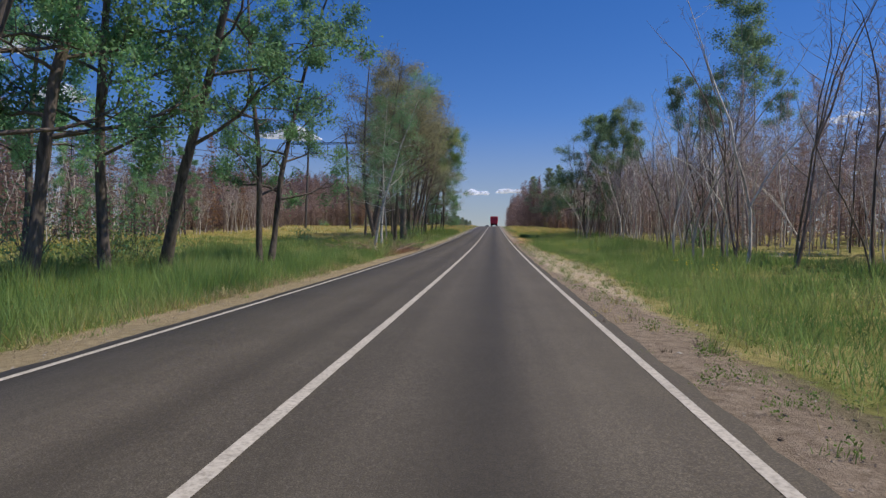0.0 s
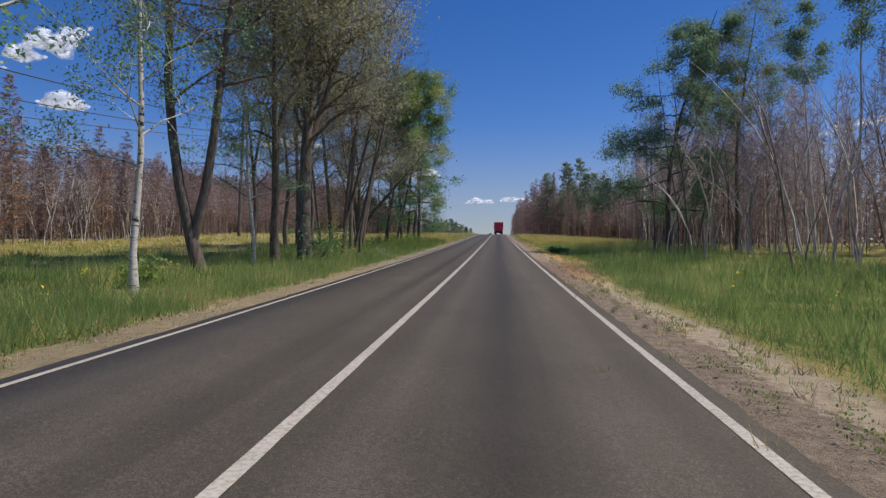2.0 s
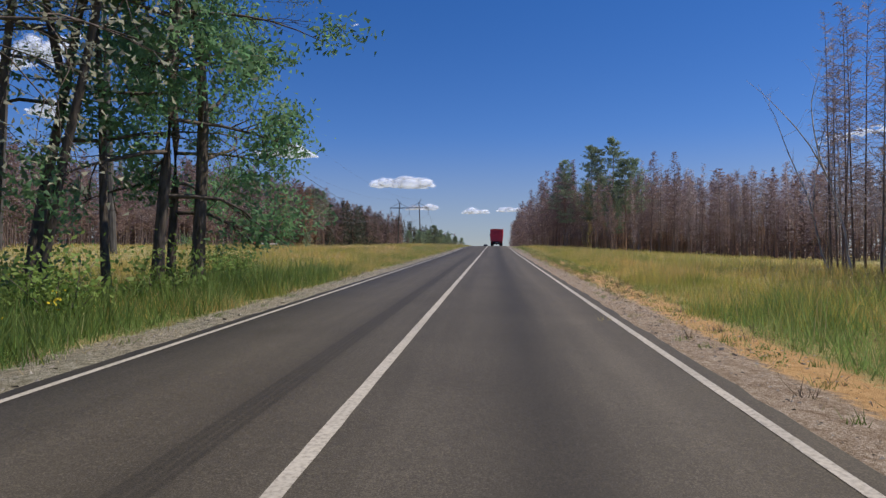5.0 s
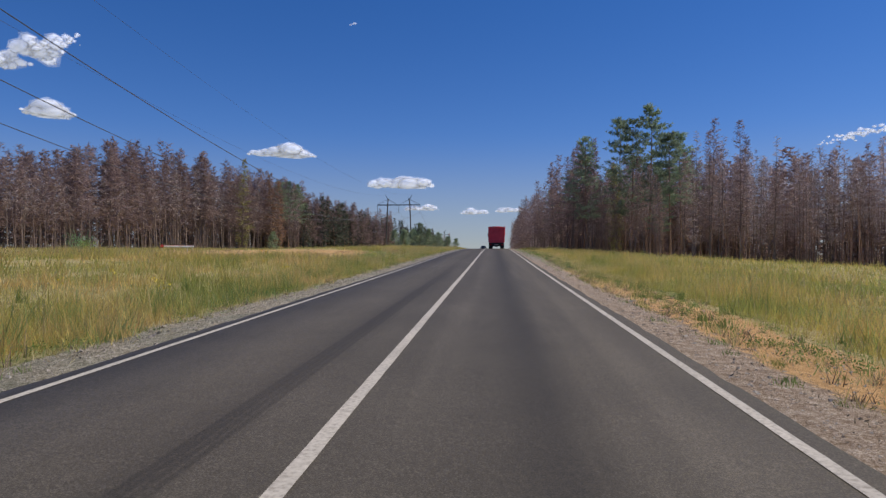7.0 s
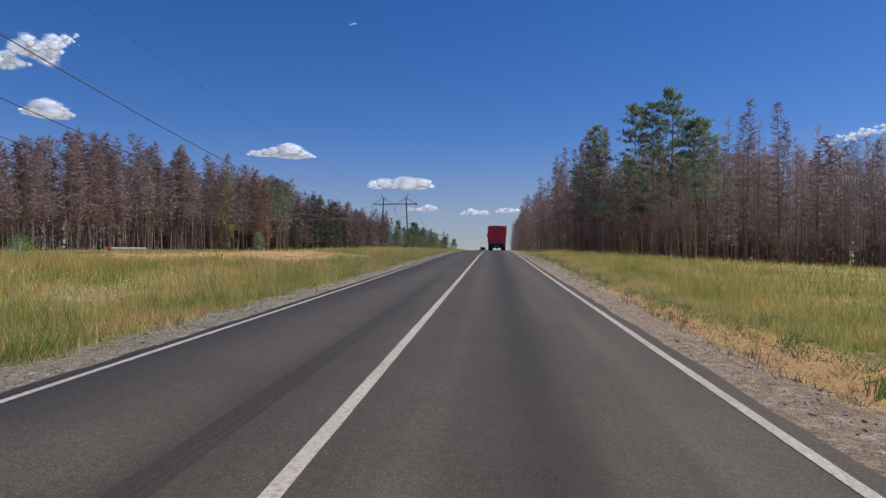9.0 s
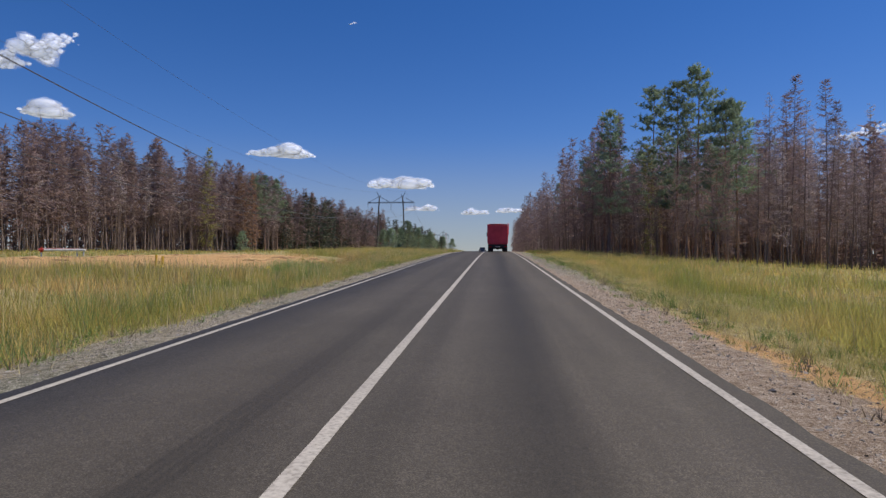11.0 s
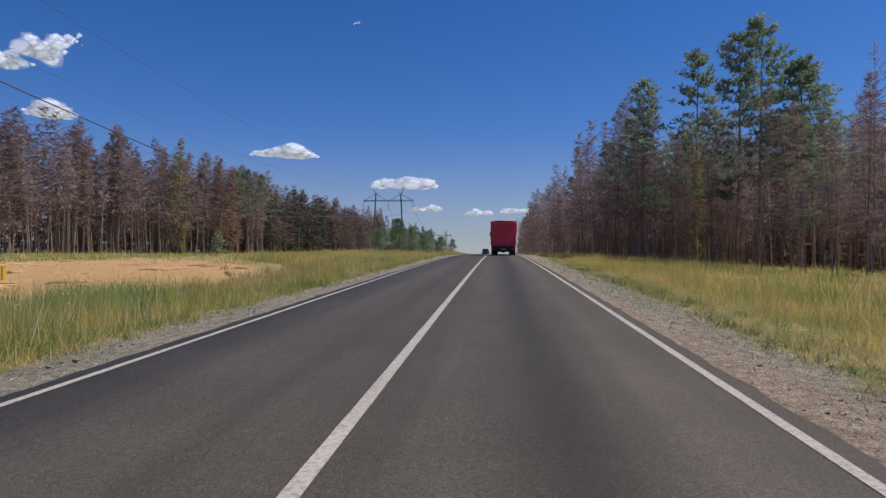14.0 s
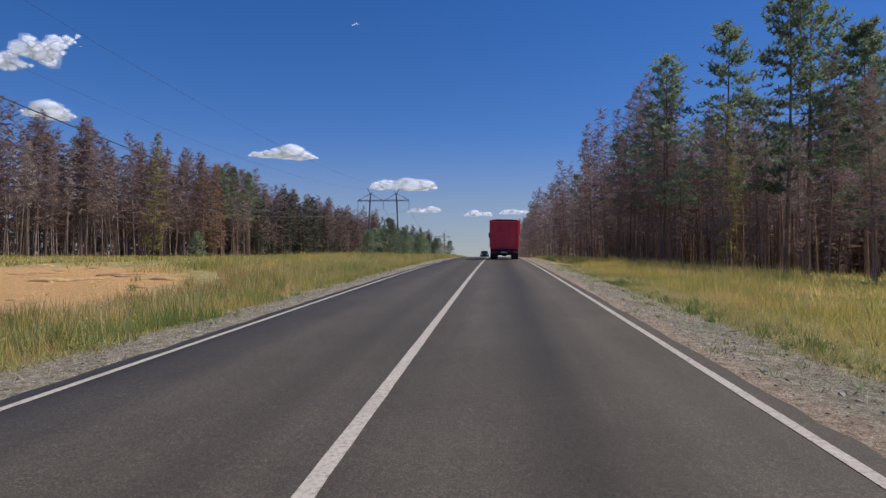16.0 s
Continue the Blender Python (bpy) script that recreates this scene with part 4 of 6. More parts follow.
# ---- wood's edge beside the right lane, towards the crest ----
for kind, x, y, s, t in [(PINES[0], 24.0, 219, 1.08, 0), (PINES[1], 20.3, 214, 0.92, 40), (PINES[2], 28.5, 218.5, 0.9, 90), (PINES[1], 21.4, 227.5, 1.06, 130), (PINES[2], 26.0, 215, 0.85, 200),
                         (PINES[0], 17.5, 240, 0.85, 60), (PINES[2], 16.5, 252, 0.8, 10), (PINES[1], 23.0, 209.0, 0.55, 300), (PINES[0], 16.0, 290, 0.8, 20), (PINES[1], 16.2, 226.5, 0.9, 200)]:
    plant(kind, x, y, s, t, group=EDGE)
for k in range(60):
    y = 196 + k * 2.3 + rng.uniform(-1, 1)
    x = 15.5 + 4.5 * max(0, (232 - y) / 36) ** 1.2 + abs(rng.normal(0, 1.6))
    pick = (DEAD_TREES[rng.integers(3)] if y < 250 else FAR_TREES[rng.integers(4)]) if rng.uniform() < 0.75 else GREY_TREES[rng.integers(2)]
    x -= 2.0 * min(1, max(0, (y - 232) / 20)) + 1.2 * min(1, max(0, (y - 270) / 30))
    plant(pick, x, y, rng.uniform(0.78, 0.96) if 228 < y < 264 else rng.uniform(0.7, 0.88) if y >= 264 else rng.uniform(0.42, 0.62), rng.uniform(0, 360), group=EDGE)
for k in range(44):
    f = k / 44
    y = 205 + 22 * f + rng.uniform(-2, 2)
    x = 25 + 45 * f + rng.uniform(-1, 1)
    plant(GREY_TREES[rng.integers(2)] if rng.uniform() < 0.6 else DEAD_TREES[rng.integers(3)], x, y, rng.uniform(0.6, 0.9), rng.uniform(0, 360), group=EDGE)

for k in range(34):
    y = 334 + k * 4.0 + rng.uniform(-1.5, 1.5)
    plant(FAR_TREES[rng.integers(4)], 11.6 + abs(rng.normal(0, 1.2)), y, rng.uniform(0.8, 0.98), rng.uniform(0, 360), group=EDGE)

# ---- far edge of the field ----
FIELD_EDGE = "trees at the far edge of the field"
DARK_PINES = [kind_of("pine", "dark green conifer in the wood beyond the field", "tree", conifer(430 + i, 19, 0.16, 0.12, 22, 5, 3.4, -0.05, 5, 1.1, width=0.16, far=True), BARK_BURNT, NEEDLE_FAR, 3) for i in range(2)]


def field_height(y):
    """How tall the far edge of the field stands, against a full-grown tree."""
    return float(np.interp(y, [-20, 100, 215, 256, 330, 400], [0.62, 0.62, 0.74, 1.1, 1.12, 1.0]))


def field_edge_x(y):
    return float(np.interp(y, [-20, 40, 100, 150, 200, 260, 300, 340, 400, 470], [-42, -40, -44, -52, -64, -69, -65, -62, -52, -40]))


for k in range(80):
    y = 20 + k * 4.6 + rng.uniform(-1.5, 1.5)
    x = field_edge_x(y) - rng.uniform(0, 2)
    green = 312 < y < 340
    pick = DARK_PINES[rng.integers(2)] if y >= 336 and rng.uniform() < 0.8 else PINES[rng.integers(3)] if green and rng.uniform() < 0.75 else (FAR_TREES[rng.integers(4)] if y > 130 or rng.uniform() < 0.4 else PALE_TREES[rng.integers(4)])
    plant(pick, x, y, rng.uniform(0.85, 1.05) * field_height(y), rng.uniform(0, 360), group=FIELD_EDGE)
LARCH = kind_of("larch", "yellow-green larch in the dead wood's edge", "tree", conifer(362, 20, 0.16, 0.06, 34, 5, 2.6, -0.1, 13, 0.6, width=0.05), BARK_BURNT, NEEDLE_LARCH, 3)
plant(LARCH, -65.6, 286, 1.25, 0, group=FIELD_EDGE)
plant(LARCH, 20.2, 223.5, 0.7, 60, group=EDGE)
plant(YOUNG_PINES[0], -58.0, 289.0, 0.75, 0, label="young green conifer before the dead wood", group=FIELD_EDGE)
for x, y, s in [(-63.2, 302, 1.15), (-62.6, 307, 1.05), (-43, 96, 0.8), (-45, 112, 0.7)]:
    plant(RUST_TREES[0], x, y, s, rng.uniform(0, 360), group=FIELD_EDGE)
for x, y, s in [(-42, 75, 0.66), (-41, 71, 0.6), (-42.5, 86, 0.62), (-40, 58, 0.6)]:
    plant(GREEN_TREES[0], x, y, s, rng.uniform(0, 360), group=FIELD_EDGE)
for x, y, s, k in [(-15.2, 263, 0.85, 0), (-13.8, 270, 0.7, 1), (-12.4, 281, 0.65, 0), (-17.5, 272, 0.7, 1), (-11.5, 296, 0.6, 1), (-20, 300, 0.8, 0), (-12.5, 312, 0.7, 0), (-11, 326, 0.7, 1), (-24, 315, 0.9, 1), (-30, 322, 1.0, 0), (-14.5, 276, 0.5, 0), (-13.6, 287, 0.55, 1), (-15.6, 284, 0.6, 0), (-14.6, 291, 0.6, 1), (-16.2, 296, 0.65, 0), (-14.0, 303, 0.6, 1), (-16.8, 308, 0.7, 0), (-14.5, 318, 0.6, 1), (-17.5, 322, 0.7, 1), (-19.5, 268, 0.6, 1), (-22.5, 290, 0.8, 0)]:
    plant(YOUNG_PINES[k], x, y, s, rng.uniform(0, 360), group="young pines by the road")


# ---- the woods behind the edges ----
def scatter(n, fx, y0, y1, depth, s0, s1, tall=lambda y: 1.0):
    out = []
    for _ in range(n):
        y = rng.uniform(y0, y1)
        out.append((fx(y) + depth * rng.uniform(0, 1), y, rng.uniform(s0, s1) * tall(y)))
    return out


woods("dead_wood", "dense brown dead conifer wood across the field", FAR_DEAD, scatter(430, lambda y: field_edge_x(y) - 0.5, 118, 430, -14, 0.8, 1.05, field_height), BARK_BURNT, NEEDLE_DEAD, rng)
woods("dead_wood", "dark dense inside of the dead wood across the field", DEEP_DEAD, scatter(330, lambda y: field_edge_x(y) - 6, 110, 450, -18, 0.8, 1.0, field_height), BARK_BURNT, NEEDLE_DEAD, rng)
woods("slim_wood", "slim bare trunks along the dead wood's edge", SLIM, scatter(330, lambda y: field_edge_x(y) + 0.8, 60, 330, -6, 0.9, 1.3, field_height), BARK_BURNT, TWIG_GREY, rng)
woods("undergrowth", "low brown undergrowth along the wood's edge", THICKET, scatter(170, lambda y: field_edge_x(y) - 3, 20, 400, -12, 0.25, 0.5), BARK_BURNT, NEEDLE_DEAD, rng)
woods("scorched_wood", "brown scorched wood behind the meadow", FAR_DEAD, scatter(130, lambda y: field_edge_x(y) - 2, -20, 130, -12, 0.5, 0.74), BARK_BURNT, NEEDLE_DEAD, rng)
woods("bare_wood", "pale bare trees along the meadow's edge", PALE_FAR, scatter(130, lambda y: field_edge_x(y) + 4, 0, 130, -8, 0.45, 0.8), BARK_PALE, None, rng)
woods("scorched_wood", "dense brown inside of the wood behind the meadow", DEEP_DEAD, scatter(140, lambda y: field_edge_x(y) - 8, -25, 125, -16, 0.45, 0.7), BARK_BURNT, NEEDLE_DEAD, rng)
woods("dead_wood", "dense brown dead wood beside the road", FAR_DEAD, scatter(160, lambda y: 17.5 + 50 * max(0, (230 - y) / 24), 208, 400, 16, 0.62, 0.86), BARK_BURNT, NEEDLE_DEAD, rng)
woods("dead_wood", "dark dense inside of the dead wood beside the road", DEEP_DEAD, scatter(250, lambda y: 24 + 40 * max(0, (236 - y) / 24), 214, 360, 26, 0.72, 0.9), BARK_BURNT, NEEDLE_DEAD, rng)
woods("slim_wood", "dense slim reddish trunks of the dead pine wood", SLIM, scatter(420, lambda y: 19 + 46 * max(0, (226 - y) / 22), 204, 300, 22, 0.7, 1.1), BARK_PINE, TWIG_GREY, rng)
woods("undergrowth", "low dark undergrowth under the dead pines", THICKET, scatter(170, lambda y: 19.5 + 46 * max(0, (228 - y) / 22), 207, 330, 22, 0.22, 0.42), BARK_BURNT, NEEDLE_DEAD, rng)
woods("dead_wood", "dense grey-brown dead pine wood beside the road", FAR_GREY, scatter(200, lambda y: 28 + 48 * max(0, (232 - y) / 24), 214, 262, 46, 0.74, 0.98), BARK_BURNT, TWIG_GREY, rng)
woods("bare_wood", "dense thicket of slender bare pale trees", PALE_FAR, scatter(190, lambda y: 17.0, -8, 135, 16, 0.5, 0.95), BARK_GREY, None, rng)
woods("twig_thicket", "brown-grey twiggy thicket under the bare trees", THICKET, scatter(330, lambda y: 19, -12, 118, 22, 0.4, 0.75), BARK_BURNT, NEEDLE_DEAD, rng)
woods("scorched_wood", "brown scorched wood behind the bare thicket", DEEP_DEAD, scatter(160, lambda y: 34, -20, 150, 18, 0.4, 0.6), BARK_BURNT, NEEDLE_DEAD, rng)
woods("scorched_wood", "grey-brown dead pines behind the wood's edge", FAR_GREY, scatter(80, lambda y: 22, 110, 138, 16, 0.5, 0.72), BARK_BURNT, NEEDLE_DEAD, rng)
woods("slim_wood", "slim trunks behind the wood's edge", SLIM, scatter(80, lambda y: 20, 100, 137, 14, 0.7, 1.05), BARK_BURNT, TWIG_GREY, rng)
woods("deep_wood", "dark depth of the wood across the field", BACK, scatter(270, lambda y: field_edge_x(y) - 22, 60, 460, -25, 0.75, 0.95, field_height), BARK_BURNT, NEEDLE_DEAD, rng)
woods("deep_wood", "dark depth of the wood beside the road", BACK, scatter(150, lambda y: 50 + 40 * max(0, (245 - y) / 24), 222, 330, 45, 0.6, 0.8) + scatter(90, lambda y: 50, -20, 160, 16, 0.4, 0.6), BARK_BURNT, NEEDLE_DEAD, rng)
woods("pine_wood", "dark green pine wood closing the field", DEEP_DEAD, scatter(200, lambda y: field_edge_x(y) + 1, 312, 560, -16, 0.7, 1.0), BARK_PINE, NEEDLE_FAR, rng)
woods("twig_wood", "hazy grey-brown mass of fine bare twigs behind the slender trees", TWIGGY, scatter(240, lambda y: 18.5, -12, 132, 20, 0.7, 1.1), BARK_GREY, TWIG_GREY, rng)
woods("twig_wood", "hazy brown mass of fine bare twigs under the dead pines", TWIGGY, scatter(130, lambda y: 18 + 46 * max(0, (226 - y) / 22), 204, 300, 24, 0.9, 1.35), BARK_BURNT, TWIG_GREY, rng)
woods("undergrowth", "low dark brush closing the wood's foot", BACK, scatter(150, lambda y: field_edge_x(y) - 16, 100, 420, -12, 0.25, 0.4) + scatter(70, lambda y: 40 + 40 * max(0, (240 - y) / 24), 214, 320, 20, 0.25, 0.4), BARK_BURNT, NEEDLE_DEAD, rng)
woods("far_wood", "far low dark wood beyond the crest", DEEP_DEAD, scatter(110, lambda y: -16 - 0.1 * (y - 380), 380, 600, -60, 0.3, 0.5) + scatter(120, lambda y: 13, 336, 600, 30, 0.7, 0.9), BARK_BURNT, NEEDLE_DEAD, rng)


# ---- power line ----
def pylon(x, y, base, arm_z, turn=0.0):
    """A portal mast: two leaning legs, a cross-arm, stays, two short horns and three insulator strings."""
    root = thing("power_pylon", "dark portal power pylon with two leaning legs", "pylon", "pylons of the power line")
    root.matrix_basis = pose(x, y, base, 0, 0, turn)
    h = arm_z - base
    for sx in (-1, 1):
        s = Shape()
        s.tube([(sx * 5.6, 0, -0.5), (sx * 4.7, 0, h), (sx * 4.45, 0, h + 2.5)], [0.31, 0.25, 0.22], 8, True)
        part("leg", s, POLE_WOOD, root)
        s = Shape()
        s.tube([(sx * 4.5, 0, h + 2.0), (sx * 5.6, 0, h + 4.2)], [0.14, 0.1], 6, True)
        s.tube([(sx * 4.5, 0, h + 2.0), (sx * 3.9, 0, h + 3.2)], [0.1, 0.08], 6, True)
        part("horn", s, STEEL_DARK, root)
        for ex in (9.0, 0.4):
            s = Shape()
            s.tube([(sx * 4.5, 0, h + 2.4), (sx * ex, 0, h + 0.1)], [0.08, 0.08], 5)
            part("stay", s, STEEL_DARK, root)
    s = Shape()
    s.box((0, 0, h + 0.16), (18.2, 0.2, 0.16))
    s.box((0, 0, h - 0.16), (18.2, 0.2, 0.16))
    for k in range(18):
        a = -8.6 + k
        s.tube([(a - 0.4, 0, h - 0.14), (a + 0.4, 0, h + 0.14)], [0.03, 0.03], 4)
    part("crossarm", s, STEEL_DARK, root)
    for ax in (-9, 0, 9):
        s = Shape()
        for k in range(12):
            z = h - 0.2 - k * 0.22
            s.tube([(ax, 0, z), (ax, 0, z - 0.1), (ax, 0, z - 0.12), (ax, 0, z - 0.22)], [0.03, 0.13, 0.13, 0.03], 8)
        part("insulator", s, INSULATOR, root)
    return root


MASTS = [(-38.8, -100.0, 20.0), (-38.7, 149.0, 23.7), (-38.5, 384.0, 24.4), (-44.0, 640.0, 20.0)]
for x, y, z in MASTS:
    pylon(x, y, gz(x, y), z, 0)
for (x0, y0, z0), (x1, y1, z1) in zip(MASTS, MASTS[1:]):
    for ax, top in ((-9, -2.9), (0, -2.9), (9, -2.9), (-5.6, 4.2), (5.6, 4.2)):
        s = Shape()
        sag = 8.5 if top < 0 else 6.0
        pts = [(x0 + ax + (x1 - x0) * f, y0 + (y1 - y0) * f, z0 + top + (z1 - z0) * f - 4 * sag * f * (1 - f)) for f in np.linspace(0, 1, 41)]
        s.tube(pts, [0.045 if top < 0 else 0.015] * 41, 4)
        thing("power_cable", "thin sagging aluminium power cable between pylons", "cable", "cables of the power line", "", s.mesh("power_cable", WIRE))


# ---- red tipper truck ----
def wheel(parent, x, y, r=0.5, w=0.28):
    s = Shape()
    s.tube([(x - w / 2, y, r), (x - w / 2 + 0.04, y, r), (x + w / 2 - 0.04, y, r), (x + w / 2, y, r)], [r * 0.9, r, r, r * 0.9], 20, True)
    tyre = part("wheel", s, RUBBER, parent)
    s = Shape()
    side = 1 if x > 0 else -1
    s.tube([(x + side * (w / 2 - 0.05), y, r), (x + side * (w / 2 + 0.012), y, r)], [r * 0.58, r * 0.5], 14, True)
    part("rim", s, CHASSIS, tyre)


def truck(x, y):
    root = thing("tipper_truck", "red high-sided tipper truck seen from behind on the road", "truck")
    root.matrix_basis = pose(x, y, float(road_z(y)) + 0.01, math.degrees(math.atan2(float(road_z(y + 4) - road_z(y - 4)), 8)), 0, 0)
    W, L0, floor, top = 2.5, 6.2, 1.08, 3.45
    body = Shape()
    body.rounded_box((0, L0 / 2, floor - 0.06), (W, L0, 0.14), 0.03)
    for sx in (-1, 1):
        body.rounded_box((sx * (W / 2 - 0.04), L0 / 2, (floor + top) / 2), (0.08, L0, top - floor), 0.025)
    body.rounded_box((0, L0 - 0.04, (floor + top) / 2 + 0.1), (W - 0.16, 0.08, top - floor + 0.2), 0.025)
    box = part("tipper_body", body, RED_PAINT, root, "red steel tipper body")
    for sx in (-1, 1):
        for k in range(7):
            s = Shape()
            s.rounded_box((sx * (W / 2 + 0.03), 0.3 + k * 0.93, (floor + top) / 2), (0.07, 0.12, top - floor - 0.04), 0.02)
            part("side_rib", s, RED_PAINT, box)
    gate = Shape()
    gate.rounded_box((0, 0.0, (floor + top) / 2), (W - 0.18, 0.07, top - floor - 0.06), 0.02)
    tail = part("tailgate", gate, RED_PAINT, root, "red ribbed tailgate")
    for k in range(6):
        s = Shape()
        s.rounded_box((-1.02 + k * 0.408, -0.055, (floor + top) / 2), (0.09, 0.06, top - floor - 0.16), 0.015)
        part("upright_rib", s, RED_PAINT, tail)
    for z in (floor + 0.06, top - 0.1):
        s = Shape()
        s.rounded_box((0, -0.05, z), (W - 0.06, 0.09, 0.13), 0.02)
        part("cross_rail", s, RED_PAINT, tail)
    for sx in (-1, 1):
        s = Shape()
        s.rounded_box((sx * (W / 2 - 0.07), -0.05, (floor + top) / 2), (0.14, 0.12, top - floor + 0.06), 0.02)
        part("corner_post", s, RED_PAINT, root)
    s = Shape()
    n = 13
    for k in range(n):
        yy = 0.05 + k * (L0 - 0.1) / (n - 1)
        for j in range(9):
            xx = -W / 2 + W * j / 8
            s.v.append((xx, yy, top + 0.05 + 0.1 * math.sin(math.pi * j / 8) + 0.03 * math.sin(k * 1.9 + j)))
    s.f = [(k * 9 + j, k * 9 + j + 1, k * 9 + 10 + j, k * 9 + 9 + j) for k in range(n - 1) for j in range(8)]
    cover = part("tarpaulin", s, RED_TARP, root, "red tarpaulin over the load", True)
    cover.modifiers.new("thickness", "SOLIDIFY").thickness = 0.03
    s = Shape()
    s.tube([(-W / 2 - 0.02, 0.1, top + 0.02), (-W / 2 - 0.02, L0 - 0.1, top + 0.02)], [0.06, 0.06], 8, True)
    part("cover_roll", s, RED_TARP, root)
    s = Shape()
    s.tube([(W / 2 + 0.1, 0.02, 2.2), (W / 2 + 0.12, 0.02, top + 0.12), (W / 2 + 0.0, 0.02, top + 0.2)], [0.05, 0.05, 0.05], 8, True)
    part("crank_bar", s, RED_PAINT, root)
    for sx in (-1, 1):
        s = Shape()
        s.rounded_box((sx * 0.42, 3.6, 0.88), (0.12, 8.2, 0.26), 0.02)
        part("chassis_beam", s, CHASSIS, root)
    s = Shape()
    s.rounded_box((0, -0.08, 0.62), (2.35, 0.12, 0.16), 0.03)
    s.rounded_box((0, 0.06, 0.84), (2.2, 0.1, 0.3), 0.03)
    bumper = part("rear_bumper", s, CHASSIS, root)
    for sx in (-1, 1):
        s = Shape()
        s.rounded_box((sx * 0.95, -0.17, 0.66), (0.34, 0.06, 0.13), 0.02)
        part("tail_lamp", s, LAMP_RED, bumper, "red tail lamp")
        s = Shape()
        s.rounded_box((sx * 0.9, 0.45, 0.5), (0.68, 0.03, 0.72), 0.012)
        part("mud_flap", s, RUBBER, root)
    s = Shape()
    s.rounded_box((0, -0.16, 0.66), (0.52, 0.02, 0.12), 0.006)
    part("number_plate", s, PLATE, bumper, "white number plate with dark bars")
    for k in range(6):
        s = Shape()
        s.box((-0.2 + k * 0.08, -0.173, 0.66), (0.045, 0.004, 0.07))
        part("plate_bar", s, RUBBER, bumper)
    s = Shape()
    s.rounded_box((0, 1.2, 0.5), (1.3, 0.3, 0.26), 0.06)
    s.rounded_box((0, 1.15, 0.52), (0.44, 0.5, 0.46), 0.1)
    part("rear_axle", s, CHASSIS, root)
    for yy in (1.2, 2.55):
        for sx in (-1, 1):
            wheel(root, sx * 1.1, yy)
            wheel(root, sx * 0.78, yy)
    for sx in (-1, 1):
        wheel(root, sx * 1.05, 7.2)
    s = Shape()
    s.rounded_box((0, 7.25, 1.95), (2.42, 1.7, 2.2), 0.12)
    cab = part("cab", s, RED_PAINT, root, "red driver's cab")
    s = Shape()
    s.rounded_box((0, 8.11, 2.35), (2.1, 0.04, 0.85), 0.015)
    part("windscreen", s, CAR_GLASS, cab)
    for sx in (-1, 1):
        s = Shape()
        s.rounded_box((sx * 1.4, 7.9, 2.35), (0.22, 0.1, 0.5), 0.03)
        s.tube([(sx * 1.2, 7.9, 2.6), (sx * 1.4, 7.9, 2.6)], [0.02, 0.02], 6)
        part("wing_mirror", s, CHASSIS, cab)
    return root


truck(1.72, 226.0)


def far_car(x, y):
    root = thing("car", "small dark car far off on the road", "car")
    root.matrix_basis = pose(x, y, float(road_z(y)) + 0.01, math.degrees(math.atan2(float(road_z(y + 2) - road_z(y - 2)), 4)), 0, 0)
    s = Shape()
    s.rounded_box((0, 0, 0.62), (1.75, 4.2, 0.6), 0.14)
    part("body", s, CAR_PAINT, root)
    s = Shape()
    s.box((0, 0.2, 1.16), (1.55, 2.3, 0.55), taper=0.78)
    cabin = part("cabin", s, CAR_GLASS, root, "dark glazed cabin")
    s = Shape()
    s.rounded_box((0, 0.2, 1.45), (1.2, 1.7, 0.06), 0.025)
    part("roof", s, CAR_PAINT, cabin)
    for sx in (-1, 1):
        for yy in (-1.3, 1.3):
            wheel(root, sx * 0.76, yy, 0.32, 0.2)
        s = Shape()
        s.rounded_box((sx * 0.62, -2.1, 0.72), (0.36, 0.06, 0.14), 0.02)
        part("headlight", s, PLATE, root)
    return root


far_car(-1.65, 302.0)


# ---- barrier and posts in the field ----
def barrier(x, y, turn):
    root = thing("boom_barrier", "low white boom barrier with a red end in the field", "barrier")
    root.matrix_basis = pose(x, y, gz(x, y) - 0.35, 0, 0, turn)
    s = Shape()
    s.tube([(-1.95, 0, 0.95), (1.95, 0, 0.95)], [0.115, 0.115], 12, True)
    boom = part("boom", s, BAR_WHITE, root)
    s = Shape()
    s.tube([(-1.98, 0, 0.95), (-1.55, 0, 0.95)], [0.12, 0.12], 12, True)
    part("red_band", s, BAR_RED, boom, "red painted end")
    s = Shape()
    s.tube([(-2.1, 0.1, 1.08), (-1.2, 0.1, 1.08), (1.9, 0.1, 1.05)], [0.03, 0.03, 0.03], 8, True)
    part("upper_rail", s, BAR_RED, boom, "thin red upper rail")
    for px, red in ((-1.85, True), (1.2, False), (1.75, False)):
        s = Shape()
        s.rounded_box((px, 0.12, 0.3), (0.1, 0.1, 1.2), 0.02)
        post = part("post", s, BAR_WHITE, root)
        if red:
            s = Shape()
            s.rounded_box((px, 0.12, 0.98), (0.14, 0.14, 0.5), 0.02)
            part("red_sleeve", s, BAR_RED, post, "red painted sleeve")
    return root


barrier(-38.4, 200.7, 14)


def marker_post(x, y, h, mat=CONCRETE, label="short weathered white concrete post in grass"):
    root = thing("marker_post", label, "post", "posts in the field")
    root.matrix_basis = pose(x, y, gz(x, y), 0, rng.uniform(-3, 3), rng.uniform(0, 90))
    s = Shape()
    s.rounded_box((0, 0, h / 2 - 0.15), (0.14, 0.14, h + 0.3), 0.02)
    part("shaft", s, mat, root)
    s = Shape()
    s.rounded_box((0, 0, h + 0.03), (0.17, 0.17, 0.06), 0.02)
    part("cap", s, mat, root)


